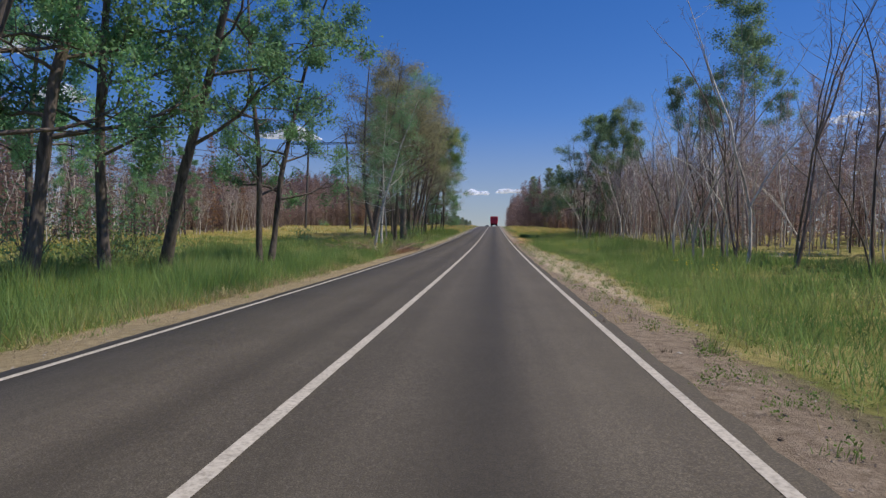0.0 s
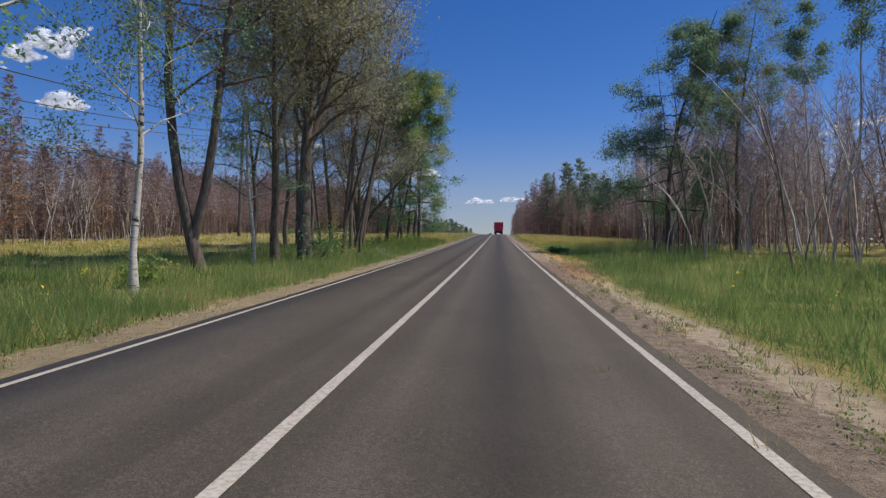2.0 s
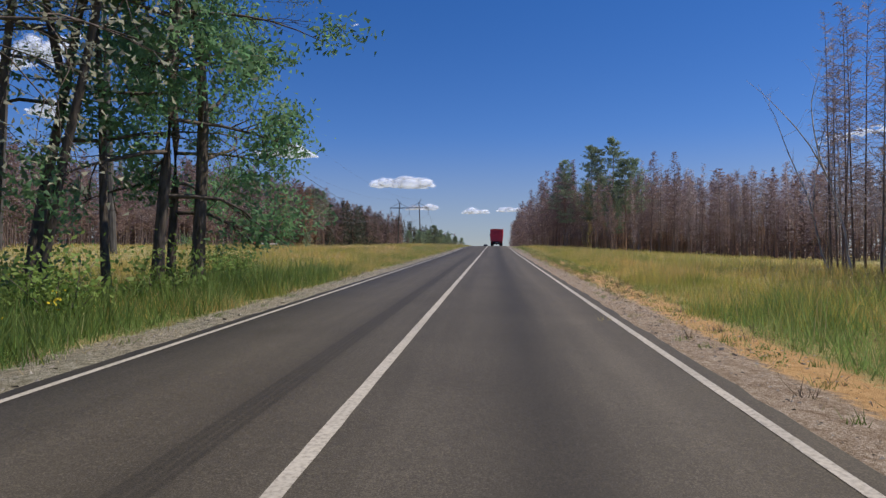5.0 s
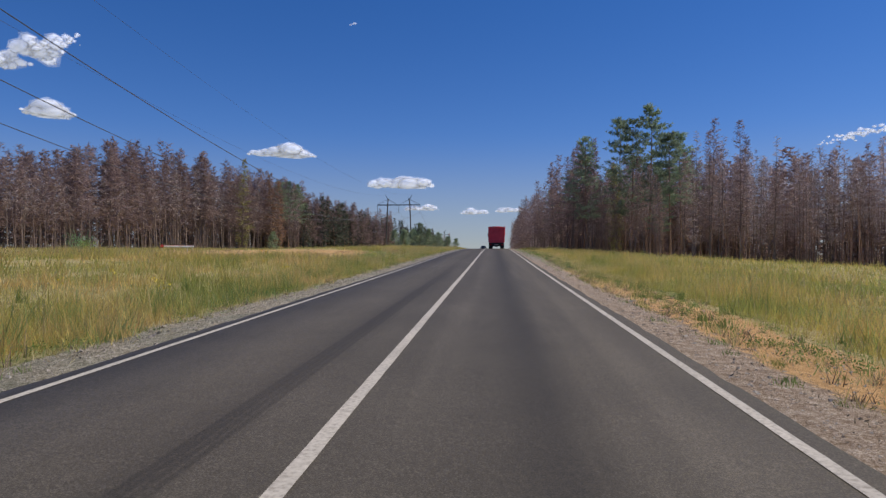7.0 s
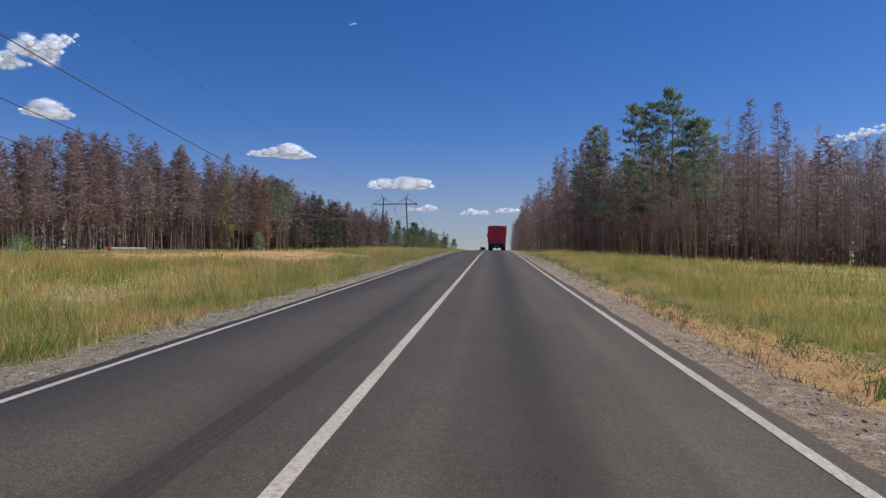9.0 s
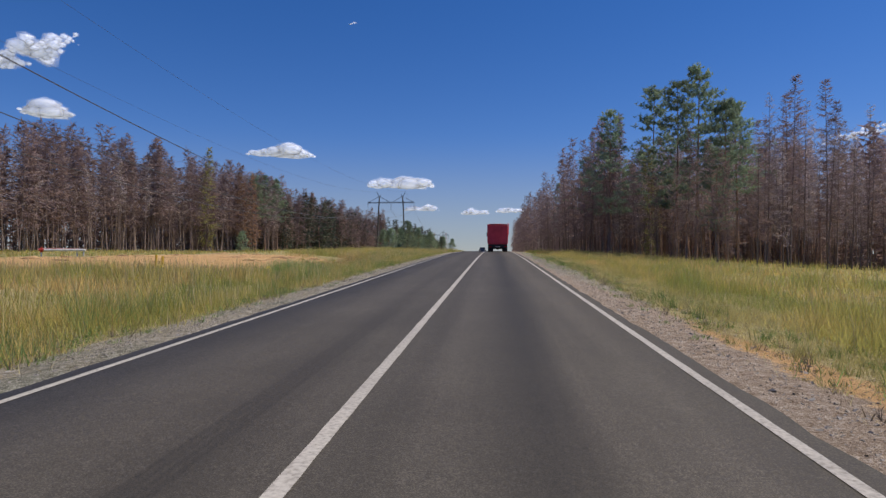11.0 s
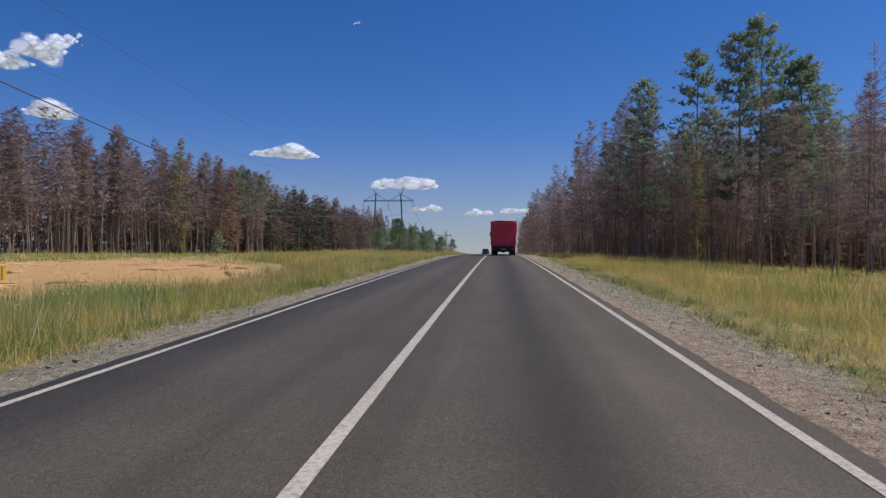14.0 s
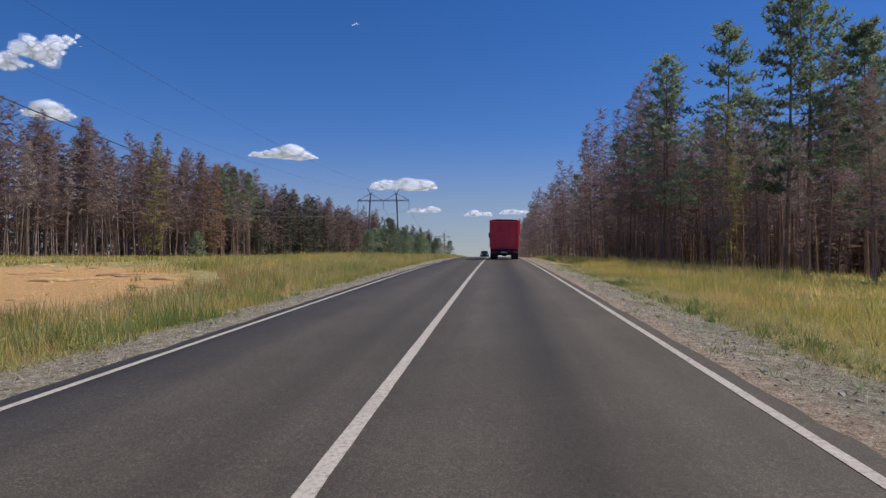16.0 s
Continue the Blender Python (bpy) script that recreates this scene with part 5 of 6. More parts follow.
for x, y, h in [(-40.5, 188, 1.1), (47, 196, 1.3)]:
    marker_post(x, y, h)
for x, y, h in [(-23.7, 190.6, 0.8), (-23.3, 190.8, 0.65), (-23.05, 190.4, 0.65)]:
    marker_post(x, y, h, MARK_YELLOW, "short yellow marker post beside the dug sand")


# ---- grass, weeds, gravel ----
def blades(rng, x, y, h, w, lean=0.35, corners=3):
    """Bent blades of grass as slim pieces, rooted in the ground."""
    n = len(x)
    z = ground_z(x, y) - 0.02
    a = rng.uniform(0, 2 * np.pi, n)
    dx, dy = np.cos(a) * w / 2, np.sin(a) * w / 2
    lx, ly = rng.normal(0, lean, n) * h, rng.normal(0, lean, n) * h
    p0 = np.stack([x - dx, y - dy, z], -1)
    p1 = np.stack([x + dx, y + dy, z], -1)
    m0 = np.stack([x - dx * 0.7 + lx * 0.35, y - dy * 0.7 + ly * 0.35, z + h * 0.6], -1)
    m1 = np.stack([x + dx * 0.7 + lx * 0.35, y + dy * 0.7 + ly * 0.35, z + h * 0.6], -1)
    p2 = np.stack([x + lx, y + ly, z + h], -1)
    return np.stack([p0, p1, m1, p2, m0], 1) if corners == 5 else np.stack([p0, p1, p2], 1)


def clumpy(x, y, k):
    """A slow, irregular field between 0 and 1."""
    return 0.5 + 0.25 * np.sin(x * 0.8 * k + 1.7 * np.sin(y * 0.37 * k)) + 0.25 * np.sin(y * 0.53 * k + 2.1 * np.sin(x * 0.29 * k + 1.0))


def in_dug_sand(x, y):
    """Where no grass grows: the dug sand and the trodden ground before the barrier."""
    return ((abs(x + 38.4) < 3.4) & (abs(y - 197) < 6)) | (((x + 23.5) / 12.3) ** 2 + ((y - 191) / 14.0) ** 2 < 1.0 + 0.35 * np.sin(x * 0.9 + np.sin(y * 0.7)))


def verge(rng, n, x0, x1, y0, y1, h0, h1, w, patch=0.0):
    """Places and sizes for grass on a strip: none on gravel and open sand, shaggy and uneven behind them; patch: in clumps only."""
    x, y = rng.uniform(x0, x1, n), rng.uniform(y0, y1, n)
    out = np.where(x > 0, x - np.interp(y, EDGE_Y, GRASS_R), -4.75 - x)
    c, fine = clumpy(x, y, 1.0), clumpy(x + 3.0, y - 2.0, 3.7)
    keep = (rng.uniform(0, 1, n) < smooth01(out + (fine - 0.5) * 0.9, -0.1, 0.5) * (0.4 + 0.6 * c)) & ~in_dug_sand(x, y)
    if patch:
        keep &= clumpy(x * 1.3, y * 0.8, 1.6) * 0.7 + fine * 0.3 > patch
    x, y, c, fine, out = x[keep], y[keep], c[keep], fine[keep], out[keep]
    grow = smooth01(out, -0.2, 1.3)
    h = (h0 + (h1 - h0) * rng.uniform(0, 1, len(x)) ** 1.5) * (0.5 + 0.5 * grow) * (0.55 + 0.5 * c) * (0.6 + 0.75 * fine)
    return x, y, h, w * rng.uniform(0.6, 1.4, len(x))


rng = np.random.default_rng(21)
strips = [verge(rng, 110000, -9, -4.0, -4, 112, 0.3, 0.9, 0.016), verge(rng, 60000, -17, -9, -4, 112, 0.4, 0.95, 0.03), verge(rng, 14000, 4.3, 9.5, 2, 14, 0.25, 0.8, 0.016), verge(rng, 40000, 5.0, 9.5, 14, 46, 0.25, 0.75, 0.012), verge(rng, 56000, 4.6, 9.5, 46, 112, 0.25, 0.8, 0.016), verge(rng, 55000, 9.5, 17, 2, 112, 0.4, 0.9, 0.03), verge(rng, 30000, -34, -14, 0, 75, 0.3, 0.6, 0.06), verge(rng, 60000, -8.5, -4.6, 108, 225, 0.3, 0.85, 0.016, 0.62), verge(rng, 14000, 5.6, 11, 108, 150, 0.3, 0.8, 0.016, 0.58)]
xyhw = [np.concatenate([s[i] for s in strips]) for i in range(4)]
thing("green_grass", "tall lush green grass along the road verge", "grass", "", "stuff", array_mesh("green_grass", blades(rng, *xyhw), 3, GRASS_GREEN))
strips = [verge(rng, 120000, -10, -4.2, 108, 225, 0.25, 0.8, 0.015), verge(rng, 55000, -20, -10, 108, 235, 0.3, 0.85, 0.03), verge(rng, 120000, 5.2, 10.5, 108, 225, 0.25, 0.85, 0.015), verge(rng, 50000, 10, 18, 108, 235, 0.3, 0.9, 0.03), verge(rng, 30000, -70, -19, 128, 300, 0.3, 0.6, 0.09),
          verge(rng, 16000, 17, 50, 130, 225, 0.3, 0.8, 0.06), verge(rng, 12000, -36, -9, 164, 175, 0.6, 1.05, 0.03), verge(rng, 26000, -20, -4.2, 232, 300, 0.4, 0.9, 0.08), verge(rng, 20000, 4.6, 18, 232, 300, 0.4, 0.9, 0.08), verge(rng, 20000, -17, -4, 0, 112, 0.3, 0.7, 0.025), verge(rng, 22000, -46, -22, 30, 130, 0.25, 0.5, 0.07)]
xyhw = [np.concatenate([s[i] for s in strips]) for i in range(4)]
thing("dry_grass", "yellowing dry meadow grass beside the road", "grass", "", "stuff", array_mesh("dry_grass", blades(rng, *xyhw), 3, GRASS_DRY))
s3 = verge(rng, 12000, -13, -5, 160, 240, 0.5, 0.95, 0.018)
s1, s2 = verge(rng, 9000, -20, -4.5, 60, 235, 0.7, 1.15, 0.014), verge(rng, 9000, 5.5, 18, 60, 235, 0.7, 1.2, 0.014)
stems = blades(rng, *[np.concatenate(a) for a in zip(s1, s2, s3)], 0.15)
heads = stems[:, 2]
ears = leaf_quads(rng, heads[::2] - (0, 0, 0.06), 1, 0.01, 0.02)
tall = thing("straw_stalks", "tall pale straw-coloured grass stalks gone to seed", "grass", "", "stuff", array_mesh("straw_stalks", stems, 3, STRAW))
ear = new("seed_heads", array_mesh("seed_heads", ears, 4, STRAW))
ear.parent = tall
tagged(ear, "pale seed heads", kind="stuff")

n = 7000
lx, ly = rng.normal(-11.5, 2.6, n), rng.normal(192, 6.5, n)
rust = (lx < -6.5) & ~in_dug_sand(lx, ly) & (rng.uniform(0, 1, n) < 0.2 + 0.8 * clumpy(lx, ly, 1.5))
lx, ly = lx[rust], ly[rust]
thing("rusty_grass", "rust-tinged thin grass round the dug sand", "grass", "", "stuff", array_mesh("rusty_grass", blades(rng, lx, ly, rng.uniform(0.3, 0.75, len(lx)), rng.uniform(0.015, 0.03, len(lx)), 0.25), 3, GRASS_RUST))
n = 2600
lx, ly = rng.uniform(-37, -9, n), rng.uniform(166, 177, n)
thing("straw_stalks", "tall pale grass stalks standing before the dug sand", "grass", "", "stuff", array_mesh("straw_stalks", blades(rng, lx, ly, rng.uniform(0.6, 1.25, n), rng.uniform(0.012, 0.024, n), 0.14), 3, STRAW))
n = 1500
lx, ly = rng.normal(-8.4, 0.6, n), rng.normal(176.0, 1.3, n)
thing("lush_grass", "lush bright green grass clump in the dry meadow", "grass", "", "stuff", array_mesh("lush_grass", blades(rng, lx, ly, rng.uniform(0.4, 1.0, n), rng.uniform(0.014, 0.026, n), 0.3), 3, GRASS_GREEN))
n = 9000
lx, ly = -4.5 - rng.gamma(2.2, 0.45, n), rng.uniform(3, 30, n)
near = rng.uniform(0, 1, n) < clumpy(lx * 1.4, ly, 1.2)
lx, ly = lx[near], ly[near]
thing("dry_litter", "ochre dry grass lying along the meadow's edge", "grass", "", "stuff", array_mesh("dry_litter", blades(rng, lx, ly, rng.uniform(0.08, 0.4, len(lx)), rng.uniform(0.008, 0.015, len(lx)), 0.8), 3, STRAW))
lush = verge(rng, 16000, -9.0, -4.9, 90, 122, 0.7, 1.35, 0.03)
thing("tall_weeds", "waist-high lush green weeds under the roadside trees", "weeds", "", "stuff", array_mesh("tall_weeds", blades(rng, *lush, 0.3), 3, WEED))
lush = verge(rng, 26000, -12.5, -5.4, 6, 38, 0.7, 1.25, 0.022)
thing("tall_grass", "waist-high lush green grass under the roadside trees", "grass", "", "stuff", array_mesh("tall_grass", blades(rng, *lush, 0.3), 3, GRASS_GREEN))

# taller green weeds standing singly on the sand and in the dry meadow
n1, n2, n3 = 90, 160, 6
px = np.concatenate([5.2 + np.abs(rng.normal(0, 1.0, n1)), -5.6 - rng.gamma(2.0, 1.6, n2), 4.6 + np.abs(rng.normal(0, 0.8, n3))])
py = np.concatenate([rng.uniform(124, 200, n1), rng.uniform(112, 215, n2), rng.uniform(8, 60, n3)])
wide = 42
bx, by = np.repeat(px, wide) + rng.normal(0, 0.09, len(px) * wide), np.repeat(py, wide) + rng.normal(0, 0.09, len(py) * wide)
tall_h = np.repeat(rng.uniform(0.15, 0.5, len(px)) * np.where(px < 0, 1.5, 0.75), wide) * rng.uniform(0.4, 1.0, len(bx))
thing("tall_weeds", "dark green tufted weeds standing singly on the sand", "weeds", "", "stuff", array_mesh("tall_weeds", blades(rng, bx, by, tall_h, rng.uniform(0.012, 0.024, len(bx)), 0.3), 3, WEED))
# leafy weeds on gravel and sand
wx, wy = [], []
for k in range(900):
    y = rng.uniform(4, 215)
    side = rng.uniform() < 0.62
    x = 3.9 + rng.gamma(2.2, 0.9) if side else -3.9 - rng.gamma(2.2, 0.7)
    wx.append(x), wy.append(y)
wx, wy = np.array(wx), np.array(wy)
n_in = 24
bx, by = np.repeat(wx, n_in) + rng.normal(0, 0.07, len(wx) * n_in), np.repeat(wy, n_in) + rng.normal(0, 0.07, len(wy) * n_in)
tufts = blades(rng, bx, by, rng.uniform(0.04, 0.14, len(bx)), rng.uniform(0.005, 0.01, len(bx)), 0.35, 5)
thing("roadside_weeds", "low green weed tufts on the gravel shoulder", "weeds", "", "stuff", array_mesh("roadside_weeds", tufts, 5, WEED))
fx, fy = np.concatenate([rng.uniform(-14, -5.5, 90), rng.uniform(6.5, 9.5, 14)]), np.concatenate([rng.uniform(50, 130, 60), rng.uniform(130, 205, 30), rng.uniform(20, 62, 14)])
cen = np.stack([fx, fy, ground_z(fx, fy) + 0.7], -1)
thing("yellow_flowers", "scattered small yellow wild flowers in the grass", "flowers", "", "stuff", array_mesh("yellow_flowers", leaf_quads(rng, cen, 10, 0.08, 0.035), 4, YELLOW_FLOWER))


# leafy clumps where the grass begins
ny = np.concatenate([rng.uniform(4, 212, 200), rng.uniform(100, 212, 200), rng.uniform(122, 152, 110), rng.uniform(4, 62, 110)])
nx = np.concatenate([5.9 + rng.normal(0, 0.6, 200), -4.9 - np.abs(rng.normal(0, 0.4, 200)), rng.uniform(5.0, 6.4, 110), 4.25 + rng.normal(0, 0.3, 110)])
cen = np.stack([nx, ny, ground_z(nx, ny) + 0.12], -1)
thing("leafy_weeds", "low leafy green weeds where the grass begins", "weeds", "", "stuff", array_mesh("leafy_weeds", leaf_quads(rng, cen - (0, 0, 0.04), 60, 0.075, 0.017), 4, WEED))
# dry straw and sparse short grass between gravel and verge
n = 70000
side = rng.uniform(0, 1, n) < 0.66
out = rng.gamma(3.2, 0.62, n) + 0.25
lx, ly = np.where(side, 3.75 + out * 1.15, -3.5 - out * 0.8), rng.uniform(4, 215, n)
near = rng.uniform(0, 1, n) < clumpy(lx * 2.0, ly * 1.6, 1.3) ** 1.5
lx, ly = lx[near], ly[near]
thing("dry_litter", "short straw and dead grass strewn beside the gravel", "grass", "", "stuff", array_mesh("dry_litter", blades(rng, lx, ly, rng.uniform(0.04, 0.2, len(lx)), rng.uniform(0.006, 0.014, len(lx)), 1.1), 3, STRAW))
n = 70000
lx, ly = 4.5 + rng.gamma(3.0, 0.85, n), rng.uniform(147, 208, n)
near = rng.uniform(0, 1, n) < (0.15 + 0.85 * clumpy(lx * 1.5 + 2, ly * 1.3, 1.6)) * smooth01(lx, 4.4, 5.6)
lx, ly = lx[near], ly[near]
thing("dry_litter", "short olive-brown dead grass matted at the road shoulder", "grass", "", "stuff", array_mesh("dry_litter", blades(rng, lx, ly, rng.uniform(0.05, 0.3, len(lx)) * (0.5 + smooth01(lx, 5.0, 7.5)), rng.uniform(0.007, 0.014, len(lx)), 0.7), 3, GRASS_OLIVE))
n = 26000
lx, ly = np.where(rng.uniform(0, 1, n) < 0.66, 4.4 + rng.gamma(3, 0.6, n), -4.1 - rng.gamma(3, 0.4, n)), rng.uniform(4, 215, n)
near = rng.uniform(0, 1, n) < clumpy(lx * 1.7 + 5, ly * 1.9, 1.5) ** 2
lx, ly = lx[near], ly[near]
thing("sparse_grass", "sparse short green grass on sand and gravel", "grass", "", "stuff", array_mesh("sparse_grass", blades(rng, lx, ly, rng.uniform(0.08, 0.35, len(lx)), rng.uniform(0.006, 0.013, len(lx)), 0.5), 3, GRASS_GREEN))


n = 36000
lx, ly = 5.0 + rng.gamma(2.5, 0.75, n), rng.uniform(4, 112, n)
near = rng.uniform(0, 1, n) < 0.25 + 0.75 * clumpy(lx * 1.4 + 1, ly * 1.1, 1.4)
lx, ly = lx[near], ly[near]
thing("short_grass", "short yellow-green grass thinning out towards the sand", "grass", "", "stuff", array_mesh("short_grass", blades(rng, lx, ly, rng.uniform(0.06, 0.3, len(lx)) * smooth01(lx, 4.6, 7.0), rng.uniform(0.007, 0.014, len(lx)), 0.5), 3, GRASS_GREEN))


n = 46000
right = rng.uniform(0, 1, n) < 0.7
lx, ly = np.where(right, 4.2 + rng.gamma(2.4, 0.7, n), -4.0 - rng.gamma(2.4, 0.4, n)), np.where(rng.uniform(0, 1, n) < 0.75, rng.uniform(118, 205, n), rng.uniform(4, 118, n))
near = rng.uniform(0, 1, n) < clumpy(lx * 1.9 + 3, ly * 1.5, 1.7) ** 1.4
lx, ly = lx[near], ly[near]
thing("dead_litter", "brown dead stems and bits strewn on the shoulder", "litter", "", "stuff", array_mesh("dead_litter", blades(rng, lx, ly, rng.uniform(0.03, 0.1, len(lx)), rng.uniform(0.008, 0.02, len(lx)), 1.6), 3, DEAD_LITTER))


# small ragged weeds, brown and olive, where gravel turns to meadow
n_in = 16
for count, mat, label, tall in [(1500, GRASS_OLIVE, "small ragged olive weeds at the gravel's edge", 0.2), (800, DEAD_LITTER, "small brown withered weeds at the gravel's edge", 0.24), (700, WEED, "small dark green weeds at the gravel's edge", 0.16)]:
    wy = np.where(rng.uniform(0, 1, count) < 0.68, rng.uniform(112, 215, count), rng.uniform(8, 112, count))
    wx = np.where(rng.uniform(0, 1, count) < 0.72, np.where(wy < 112, np.interp(wy, EDGE_Y, GRASS_R) + rng.normal(-0.3, 0.7, count), np.interp(wy, EDGE_Y, GRAVEL_R) - 0.25 + rng.gamma(2.0, 0.55, count)), -4.55 - rng.gamma(1.6, 0.35, count))
    bx, by = np.repeat(wx, n_in) + rng.normal(0, 0.05, count * n_in), np.repeat(wy, n_in) + rng.normal(0, 0.05, count * n_in)
    h = np.repeat(tall * rng.uniform(0.35, 1.3, count), n_in) * rng.uniform(0.4, 1.0, count * n_in)
    thing("ragged_weeds", label, "weeds", "", "stuff", array_mesh("ragged_weeds", blades(rng, bx, by, h, rng.uniform(0.008, 0.018, len(bx)), 0.5), 3, mat))


def stones(rng, n, y0, y1, size):
    side = rng.uniform(0, 1, n) < 0.62
    out = np.abs(rng.normal(0.1, 0.85, n)) + 0.02
    x, y = np.where(side, 3.85 + out * 1.25, -3.6 - out * 0.75), rng.uniform(y0, y1, n)
    c = np.stack([x, y, ground_z(x, y)], -1)
    s = size * rng.gamma(2.2, 0.45, n)[:, None]
    r = rng.normal(0, 1, (n, 3, 3)) * (1, 1, 0.25)
    d = r / np.linalg.norm(r, axis=2, keepdims=True)
    base = [c + d[:, k] * s for k in range(3)]
    top = c + np.stack([rng.normal(0, 0.3, n) * s[:, 0], rng.normal(0, 0.3, n) * s[:, 0], 0.5 * s[:, 0]], -1)
    tris = [np.stack([base[k], base[(k + 1) % 3], top], 1) for k in range(3)]
    return np.concatenate(tris)


thing("shoulder_gravel", "loose grey gravel along the road shoulder", "gravel", "", "stuff", array_mesh("shoulder_gravel", np.concatenate([stones(rng, 9000, 3, 112, 0.013), stones(rng, 42000, 104, 205, 0.012), stones(rng, 7000, 84, 215, 0.02), stones(rng, 260, 60, 215, 0.026)]), 3, PEBBLE))


# clods on the dug sand
n = 1500
a, d = rng.uniform(0, 2 * np.pi, n), np.sqrt(rng.uniform(0, 1, n))
cx, cy = -23.5 + 11 * d * np.cos(a), 191 + 13 * d * np.sin(a)
cc = np.stack([cx, cy, ground_z(cx, cy)], -1)
cs = 0.05 * rng.gamma(2.0, 0.5, n)[:, None]
ring = [cc + np.stack([np.cos(k * 1.57 + a), np.sin(k * 1.57 + a), -0.2 + 0 * a], -1) * cs * rng.uniform(0.7, 1.5, (n, 1)) for k in range(4)]
tip = cc + np.stack([0 * a, 0 * a, cs[:, 0] * rng.uniform(0.2, 0.5, n)], -1)
thing("sand_clods", "loose orange-brown clods on the dug sand", "sand", "", "stuff", array_mesh("sand_clods", np.concatenate([np.stack([ring[k], ring[(k + 1) % 4], tip], 1) for k in range(4)]), 3, SAND_CLOD))


# low ridges thrown up by the digging
s = Shape()
for k in range(60):
    a, d = rng.uniform(0, 6.28), rng.uniform(0, 1) ** 0.5
    x, y, ln, thick = -23.5 + 11 * d * math.cos(a), 191 + 13 * d * math.sin(a), rng.uniform(0.6, 2.6), rng.uniform(0.08, 0.2)
    turn = rng.normal(0.15, 0.4)
    pts = [(x + f * ln * math.cos(turn), y + f * ln * math.sin(turn) + rng.normal(0, 0.08), gz(x + f * ln * math.cos(turn), y + f * ln * math.sin(turn)) - 0.02) for f in (-0.5, -0.25, 0, 0.25, 0.5)]
    s.tube(pts, [0.03, thick * rng.uniform(0.6, 1.1), thick, thick * rng.uniform(0.5, 1.0), 0.03], 7, True)
thing("sand_ridges", "low ridges of orange sand thrown up by digging", "sand", "", "stuff", s.mesh("sand_ridges", SAND_CLOD, True))


# ---- shrubs, fallen wood ----
def shrub(x, y, size, mat, label):
    r = np.random.default_rng(int(abs(x) * 100 + y * 10))
    root = thing("shrub", label, "shrub", "shrubs on the verge")
    root.matrix_basis = pose(x, y, gz(x, y), 0, 0, r.uniform(0, 360))
    s, tips = Shape(), []
    for k in range(12):
        a = r.uniform(0, 6.28)
        l = limb(r, (0, 0, -0.05), (math.cos(a) * 0.7, math.sin(a) * 0.7, 1), size * r.uniform(0.6, 1.1), 4, 0.15, 0.03)
        s.tube(l, [0.02, 0.016, 0.012, 0.008, 0.004], 4)
        tips += list(l[1:])
    part("stems", s, BARK_DARK, root)
    part("leaves", array_mesh("leaves", leaf_quads(r, tips, 18, 0.22 * size, 0.075), 4, mat), None, root)


for x, y, z, m, lab in [(-8.9, 77.7, 3.1, LEAF, "green climbing shrub round a trunk's foot"), (-8.5, 78.8, 2.0, WEED, "bright green shrub at a trunk's foot"), (-13.2, 23.0, 2.6, LEAF_SPRING, "yellow-green sapling bush in tall grass"), (-7.2, 110.4, 1.6, WEED, "bushy green shrub in the verge"),
                        (-7.6, 107.6, 1.5, WEED, "bushy green shrub in the verge"), (19, 54, 2.2, LEAF, "dark green bush at the wood's edge"), (20.5, 57, 2.0, LEAF_SPRING, "green bush at the wood's edge"),
                        (6.0, 90.2, 0.55, WEED, "bushy green shrub in the verge"), (6.8, 91.4, 0.5, WEED, "bushy green shrub in the verge"), (-12.5, 126, 1.6, WEED, "bushy green shrub in the verge"), (-10.2, 62, 1.2, WEED, "bushy green shrub in the verge"),
                        (-8.2, 104, 1.2, WEED, "bushy green shrub in the verge"), (-9.4, 108.5, 1.5, WEED, "bushy green shrub in the verge"), (-8.8, 118, 1.3, WEED, "bushy green shrub in the verge"), (-11.8, 112, 1.7, LEAF, "dark green shrub under the willows"), (-10.0, 122, 1.4, WEED, "bushy green shrub in the verge"),
                        (-8.0, 98, 1.1, WEED, "bushy green shrub in the verge"), (-9.0, 93, 1.2, WEED, "bushy green shrub in the verge"),
                        (-15.2, 18.5, 3.6, LEAF, "tall dark bush under the roadside trees"), (-16.8, 23.5, 4.2, LEAF, "tall dark bush under the roadside trees"), (-15.0, 28.0, 3.4, LEAF, "tall dark bush under the roadside trees"), (-18.5, 31.0, 4.0, LEAF, "tall dark bush under the roadside trees"), (-14.4, 12.5, 3.6, LEAF, "tall dark bush under the roadside trees"),
                        (-16.5, 59, 1.6, LEAF, "green bush in the meadow"), (-56.7, 208.0, 2.4, LEAF, "green bush before the dead wood"), (-54.5, 206.0, 1.6, WEED, "green bush before the dead wood")]:
    shrub(x, y, z, m, lab)


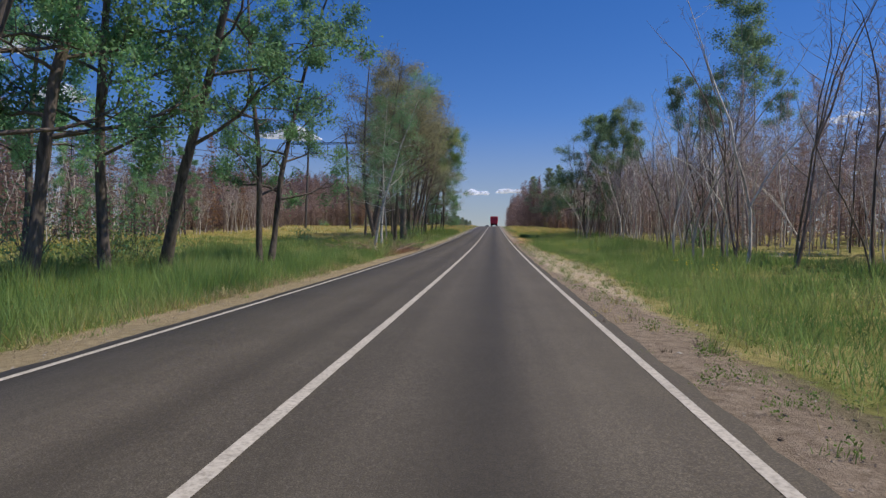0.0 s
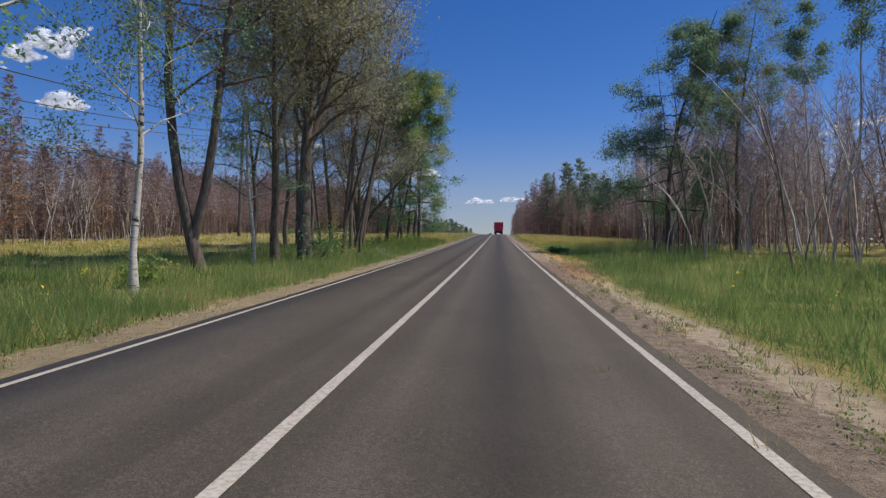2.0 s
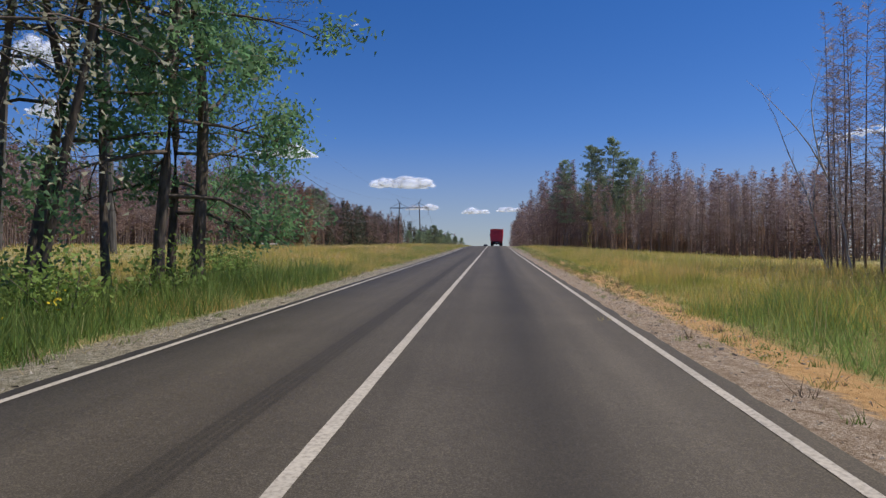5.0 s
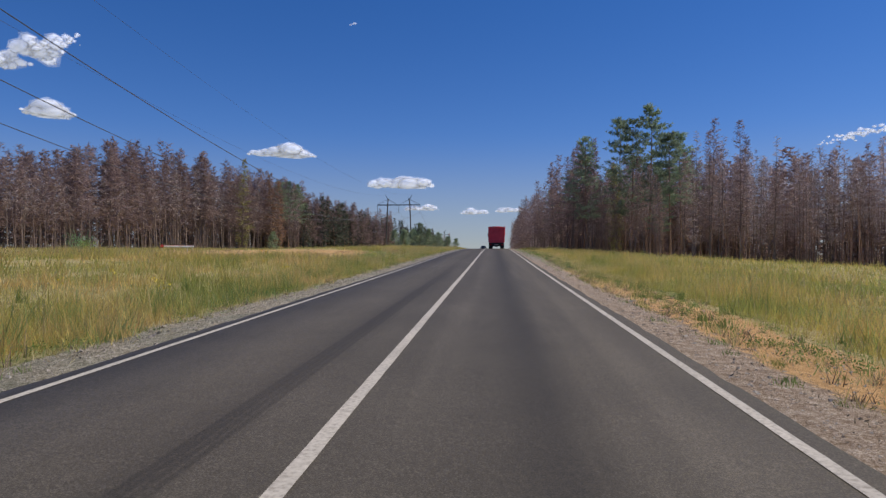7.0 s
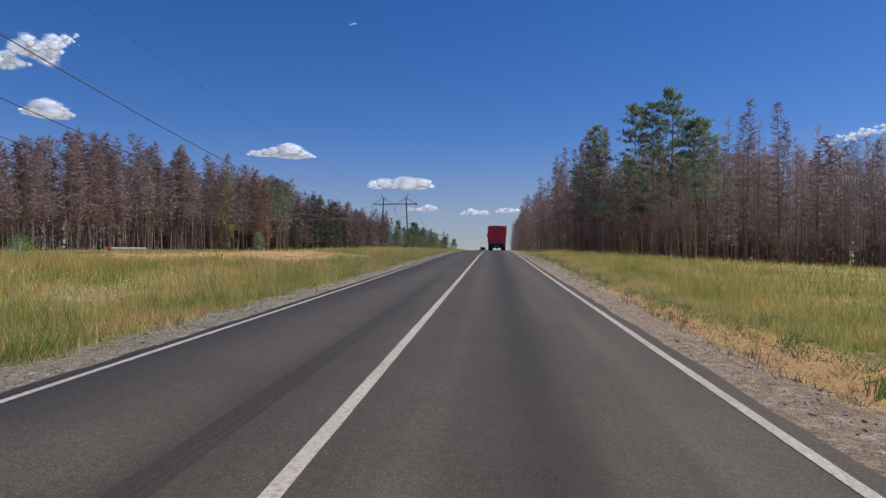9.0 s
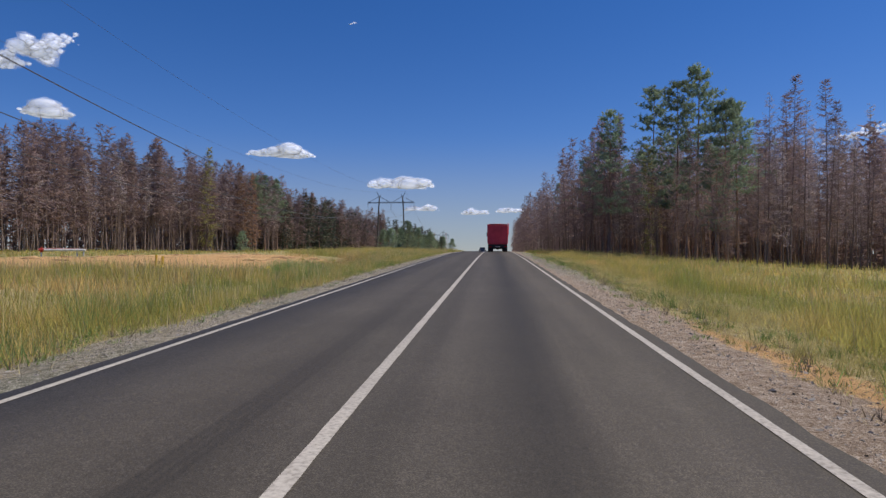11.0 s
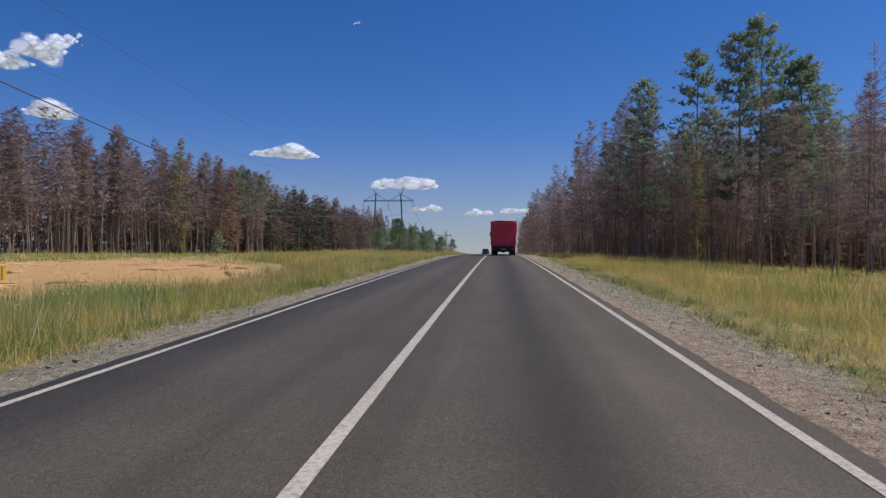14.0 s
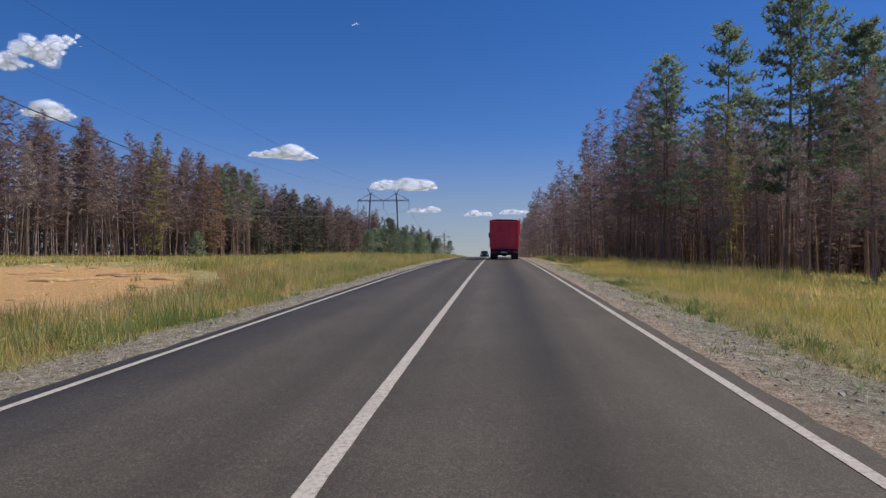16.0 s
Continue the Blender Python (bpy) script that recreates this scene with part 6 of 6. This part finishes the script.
def fallen_branch(x, y, length, turn, bark, label):
    r = np.random.default_rng(int(abs(x * 31) + y))
    root = thing("fallen_branch", label, "branch", "fallen wood on the verge")
    root.matrix_basis = pose(x, y, gz(x, y) + 0.06, 0, 0, turn)
    s = Shape()
    l = limb(r, (0, 0, 0), (1, 0, 0.12 if length > 3 else 0.02), length, 7, 0.12, -0.01)
    thick = 0.075 * (length / 6) ** 0.5
    s.tube(l, [thick * (1 - 0.85 * i / 7) for i in range(8)], 6, True)
    part("stem", s, bark, root)
    for k in range(int(6 + 3.5 * length)):
        s = Shape()
        p, d = along(l, r.uniform(0.1, 0.97))
        b = limb(r, p, (r.normal(0.4, 0.4), r.normal(0, 0.7), abs(r.normal(0.25, 0.35))), length * r.uniform(0.15, 0.42), 5, 0.28, 0.0)
        s.tube(b, [thick * 0.34, thick * 0.26, thick * 0.18, thick * 0.12, thick * 0.08, 0.003], 4)
        for q in range(4):
            p2, d2 = along(b, r.uniform(0.3, 0.95))
            t2 = limb(r, p2, d2 / np.linalg.norm(d2) + r.normal(0, 0.6, 3), length * r.uniform(0.05, 0.14), 3, 0.3, 0.0)
            s.tube(t2, [thick * 0.1, thick * 0.07, thick * 0.05, 0.002], 3)
        part("side_branch", s, bark, root)


for x, y, ln, t, b, lab in [(-5.8, 42.6, 5.4, 122, BARK_TAN, "large dead fallen branch lying in the verge"), (-5.6, 44.6, 4.4, 100, BARK_ASH, "large dead fallen branch lying in the verge"), (-6.4, 45.4, 5.0, 150, BARK_TAN, "tan fallen branch lying in the grass"),
                            (-5.2, 43.4, 4.2, 75, BARK_BURNT, "brown fallen branch lying in the grass"), (-7.4, 44.0, 4.5, 35, BARK_DARK, "dead fallen branch lying in the verge"), (-5.1, 81.5, 1.4, 170, BARK_BIRCH, "short pale broken branch beside the road"),
                            (21, 50, 5, 60, BARK_GREY, "grey fallen branch at the wood's edge"), (17, 36, 5, 20, BARK_GREY, "grey fallen branch at the wood's edge"), (7.4, 82.5, 1.6, 40, BARK_BURNT, "short brown broken branch on sand"), (7.9, 80.8, 1.2, 100, BARK_BURNT, "short brown broken branch on sand")]:
    fallen_branch(x, y, ln, t, b, lab)
for x, y, ln, t in [(-5.0, 45.6, 3.2, 110), (-6.0, 43.0, 3.6, 20), (-5.4, 46.4, 3.0, 60), (-6.8, 46.5, 3.4, 130), (-4.9, 44.0, 2.6, 150)]:
    fallen_branch(x, y, ln, t, BARK_TAN, "tan weathered fallen branch lying in the grass")


cen = np.concatenate([np.stack([rng.normal(-5.7, 0.8, 190), rng.normal(44.8, 1.7, 190)], -1), np.stack([rng.normal(-4.75, 0.3, 260), rng.normal(44.5, 3.2, 260)], -1)])
cen = np.concatenate([cen, ground_z(cen[:, 0], cen[:, 1])[:, None] + 0.05], 1)
thing("dead_leaf_litter", "reddish dead leaves and bark under the fallen branches", "litter", "", "stuff", array_mesh("dead_leaf_litter", leaf_quads(rng, cen, 16, 0.16, 0.034), 4, NEEDLE_RUST))


# ---- clouds ----
def cloud(cx, cy, cz, w, h, seed, ragged=False, label="small white fair-weather cloud"):
    """Heaped puffs on a nearly flat base, merged into one soft body under thin veils."""
    r = np.random.default_rng(seed)
    shells = [(0.74, Shape()), (0.95, Shape()), (1.15, Shape()), (1.38, Shape())]
    n = 64 if ragged else 26
    swell = r.uniform(0, 6.28)
    for k in range(n):
        f = (k + r.uniform(0, 1)) / n * 2 - 1
        env = max(1 - abs(f) ** 2.6, 0.02) ** 0.5 * (r.uniform(0.35, 1.0) if ragged else (0.8 + 0.2 * math.sin(f * 4.2 + swell)))
        rad = h * env * (r.uniform(0.09, 0.21) if ragged else r.uniform(0.3, 0.44))
        c = np.array((f * (w / 2 - rad), r.normal(0, 0.25) * h, r.uniform(0.1, 0.9) * h * env * 0.5 + (f * h * 0.42 + r.normal(0, 0.1) * h if ragged else 0)))
        for size, s in shells:
            bm = bmesh.new()
            bmesh.ops.create_icosphere(bm, subdivisions=2 if w > 150 and size < 1.05 and not ragged else 1, radius=1.0)
            for v in bm.verts:
                q = v.co * rad * size * (1 + 0.22 * noise.noise(v.co * 1.7 + Vector((k * 3.1, seed, size))) + (0.3 if ragged else 0.12) * noise.noise(v.co * 3.3 + Vector((size * 9, k, seed))))
                low = q.z * 0.85 + c[2]
                v.co = Vector((q.x * (1.3 if ragged else 1.6) + c[0], q.y + c[1], low if ragged or low > -0.06 * h else -0.06 * h + 0.3 * (low + 0.06 * h)))
            bm.verts.index_update()
            s.add([tuple(v.co) for v in bm.verts], [tuple(v.index for v in f_.verts) for f_ in bm.faces])
            bm.free()
    ob = thing("cloud", label, "cloud", "clouds", "structure", shells[0][1].mesh("cloud", CLOUD_CORE, True))
    ob.matrix_basis = pose(cx, cy, cz, 0, 0, -math.degrees(math.atan2(cx, cy)))
    for (size, s), mat in zip(shells[1:], (CLOUD_MID, CLOUD_RIM, CLOUD_RIM)):
        part("veil", s, mat, ob, "", True)


for cx, cy, cz, w, h, sd, rg in [(-2600, 3420, 1120, 480, 250, 1, True), (-2497, 3426, 790, 270, 110, 2, False), (-1184, 3535, 560, 380, 90, 3, False), (-518, 3591, 385, 380, 100, 4, False),
                                 (-407, 3602, 255, 200, 45, 5, False), (-106, 3626, 235, 165, 40, 6, False), (100, 3643, 245, 190, 40, 7, False), (2020, 3720, 660, 420, 80, 8, True), (2350, 3600, 690, 420, 90, 9, True), (-787, 3561, 1300, 45, 14, 10, True)]:
    cloud(cx, cy, cz, w, h, sd, rg)
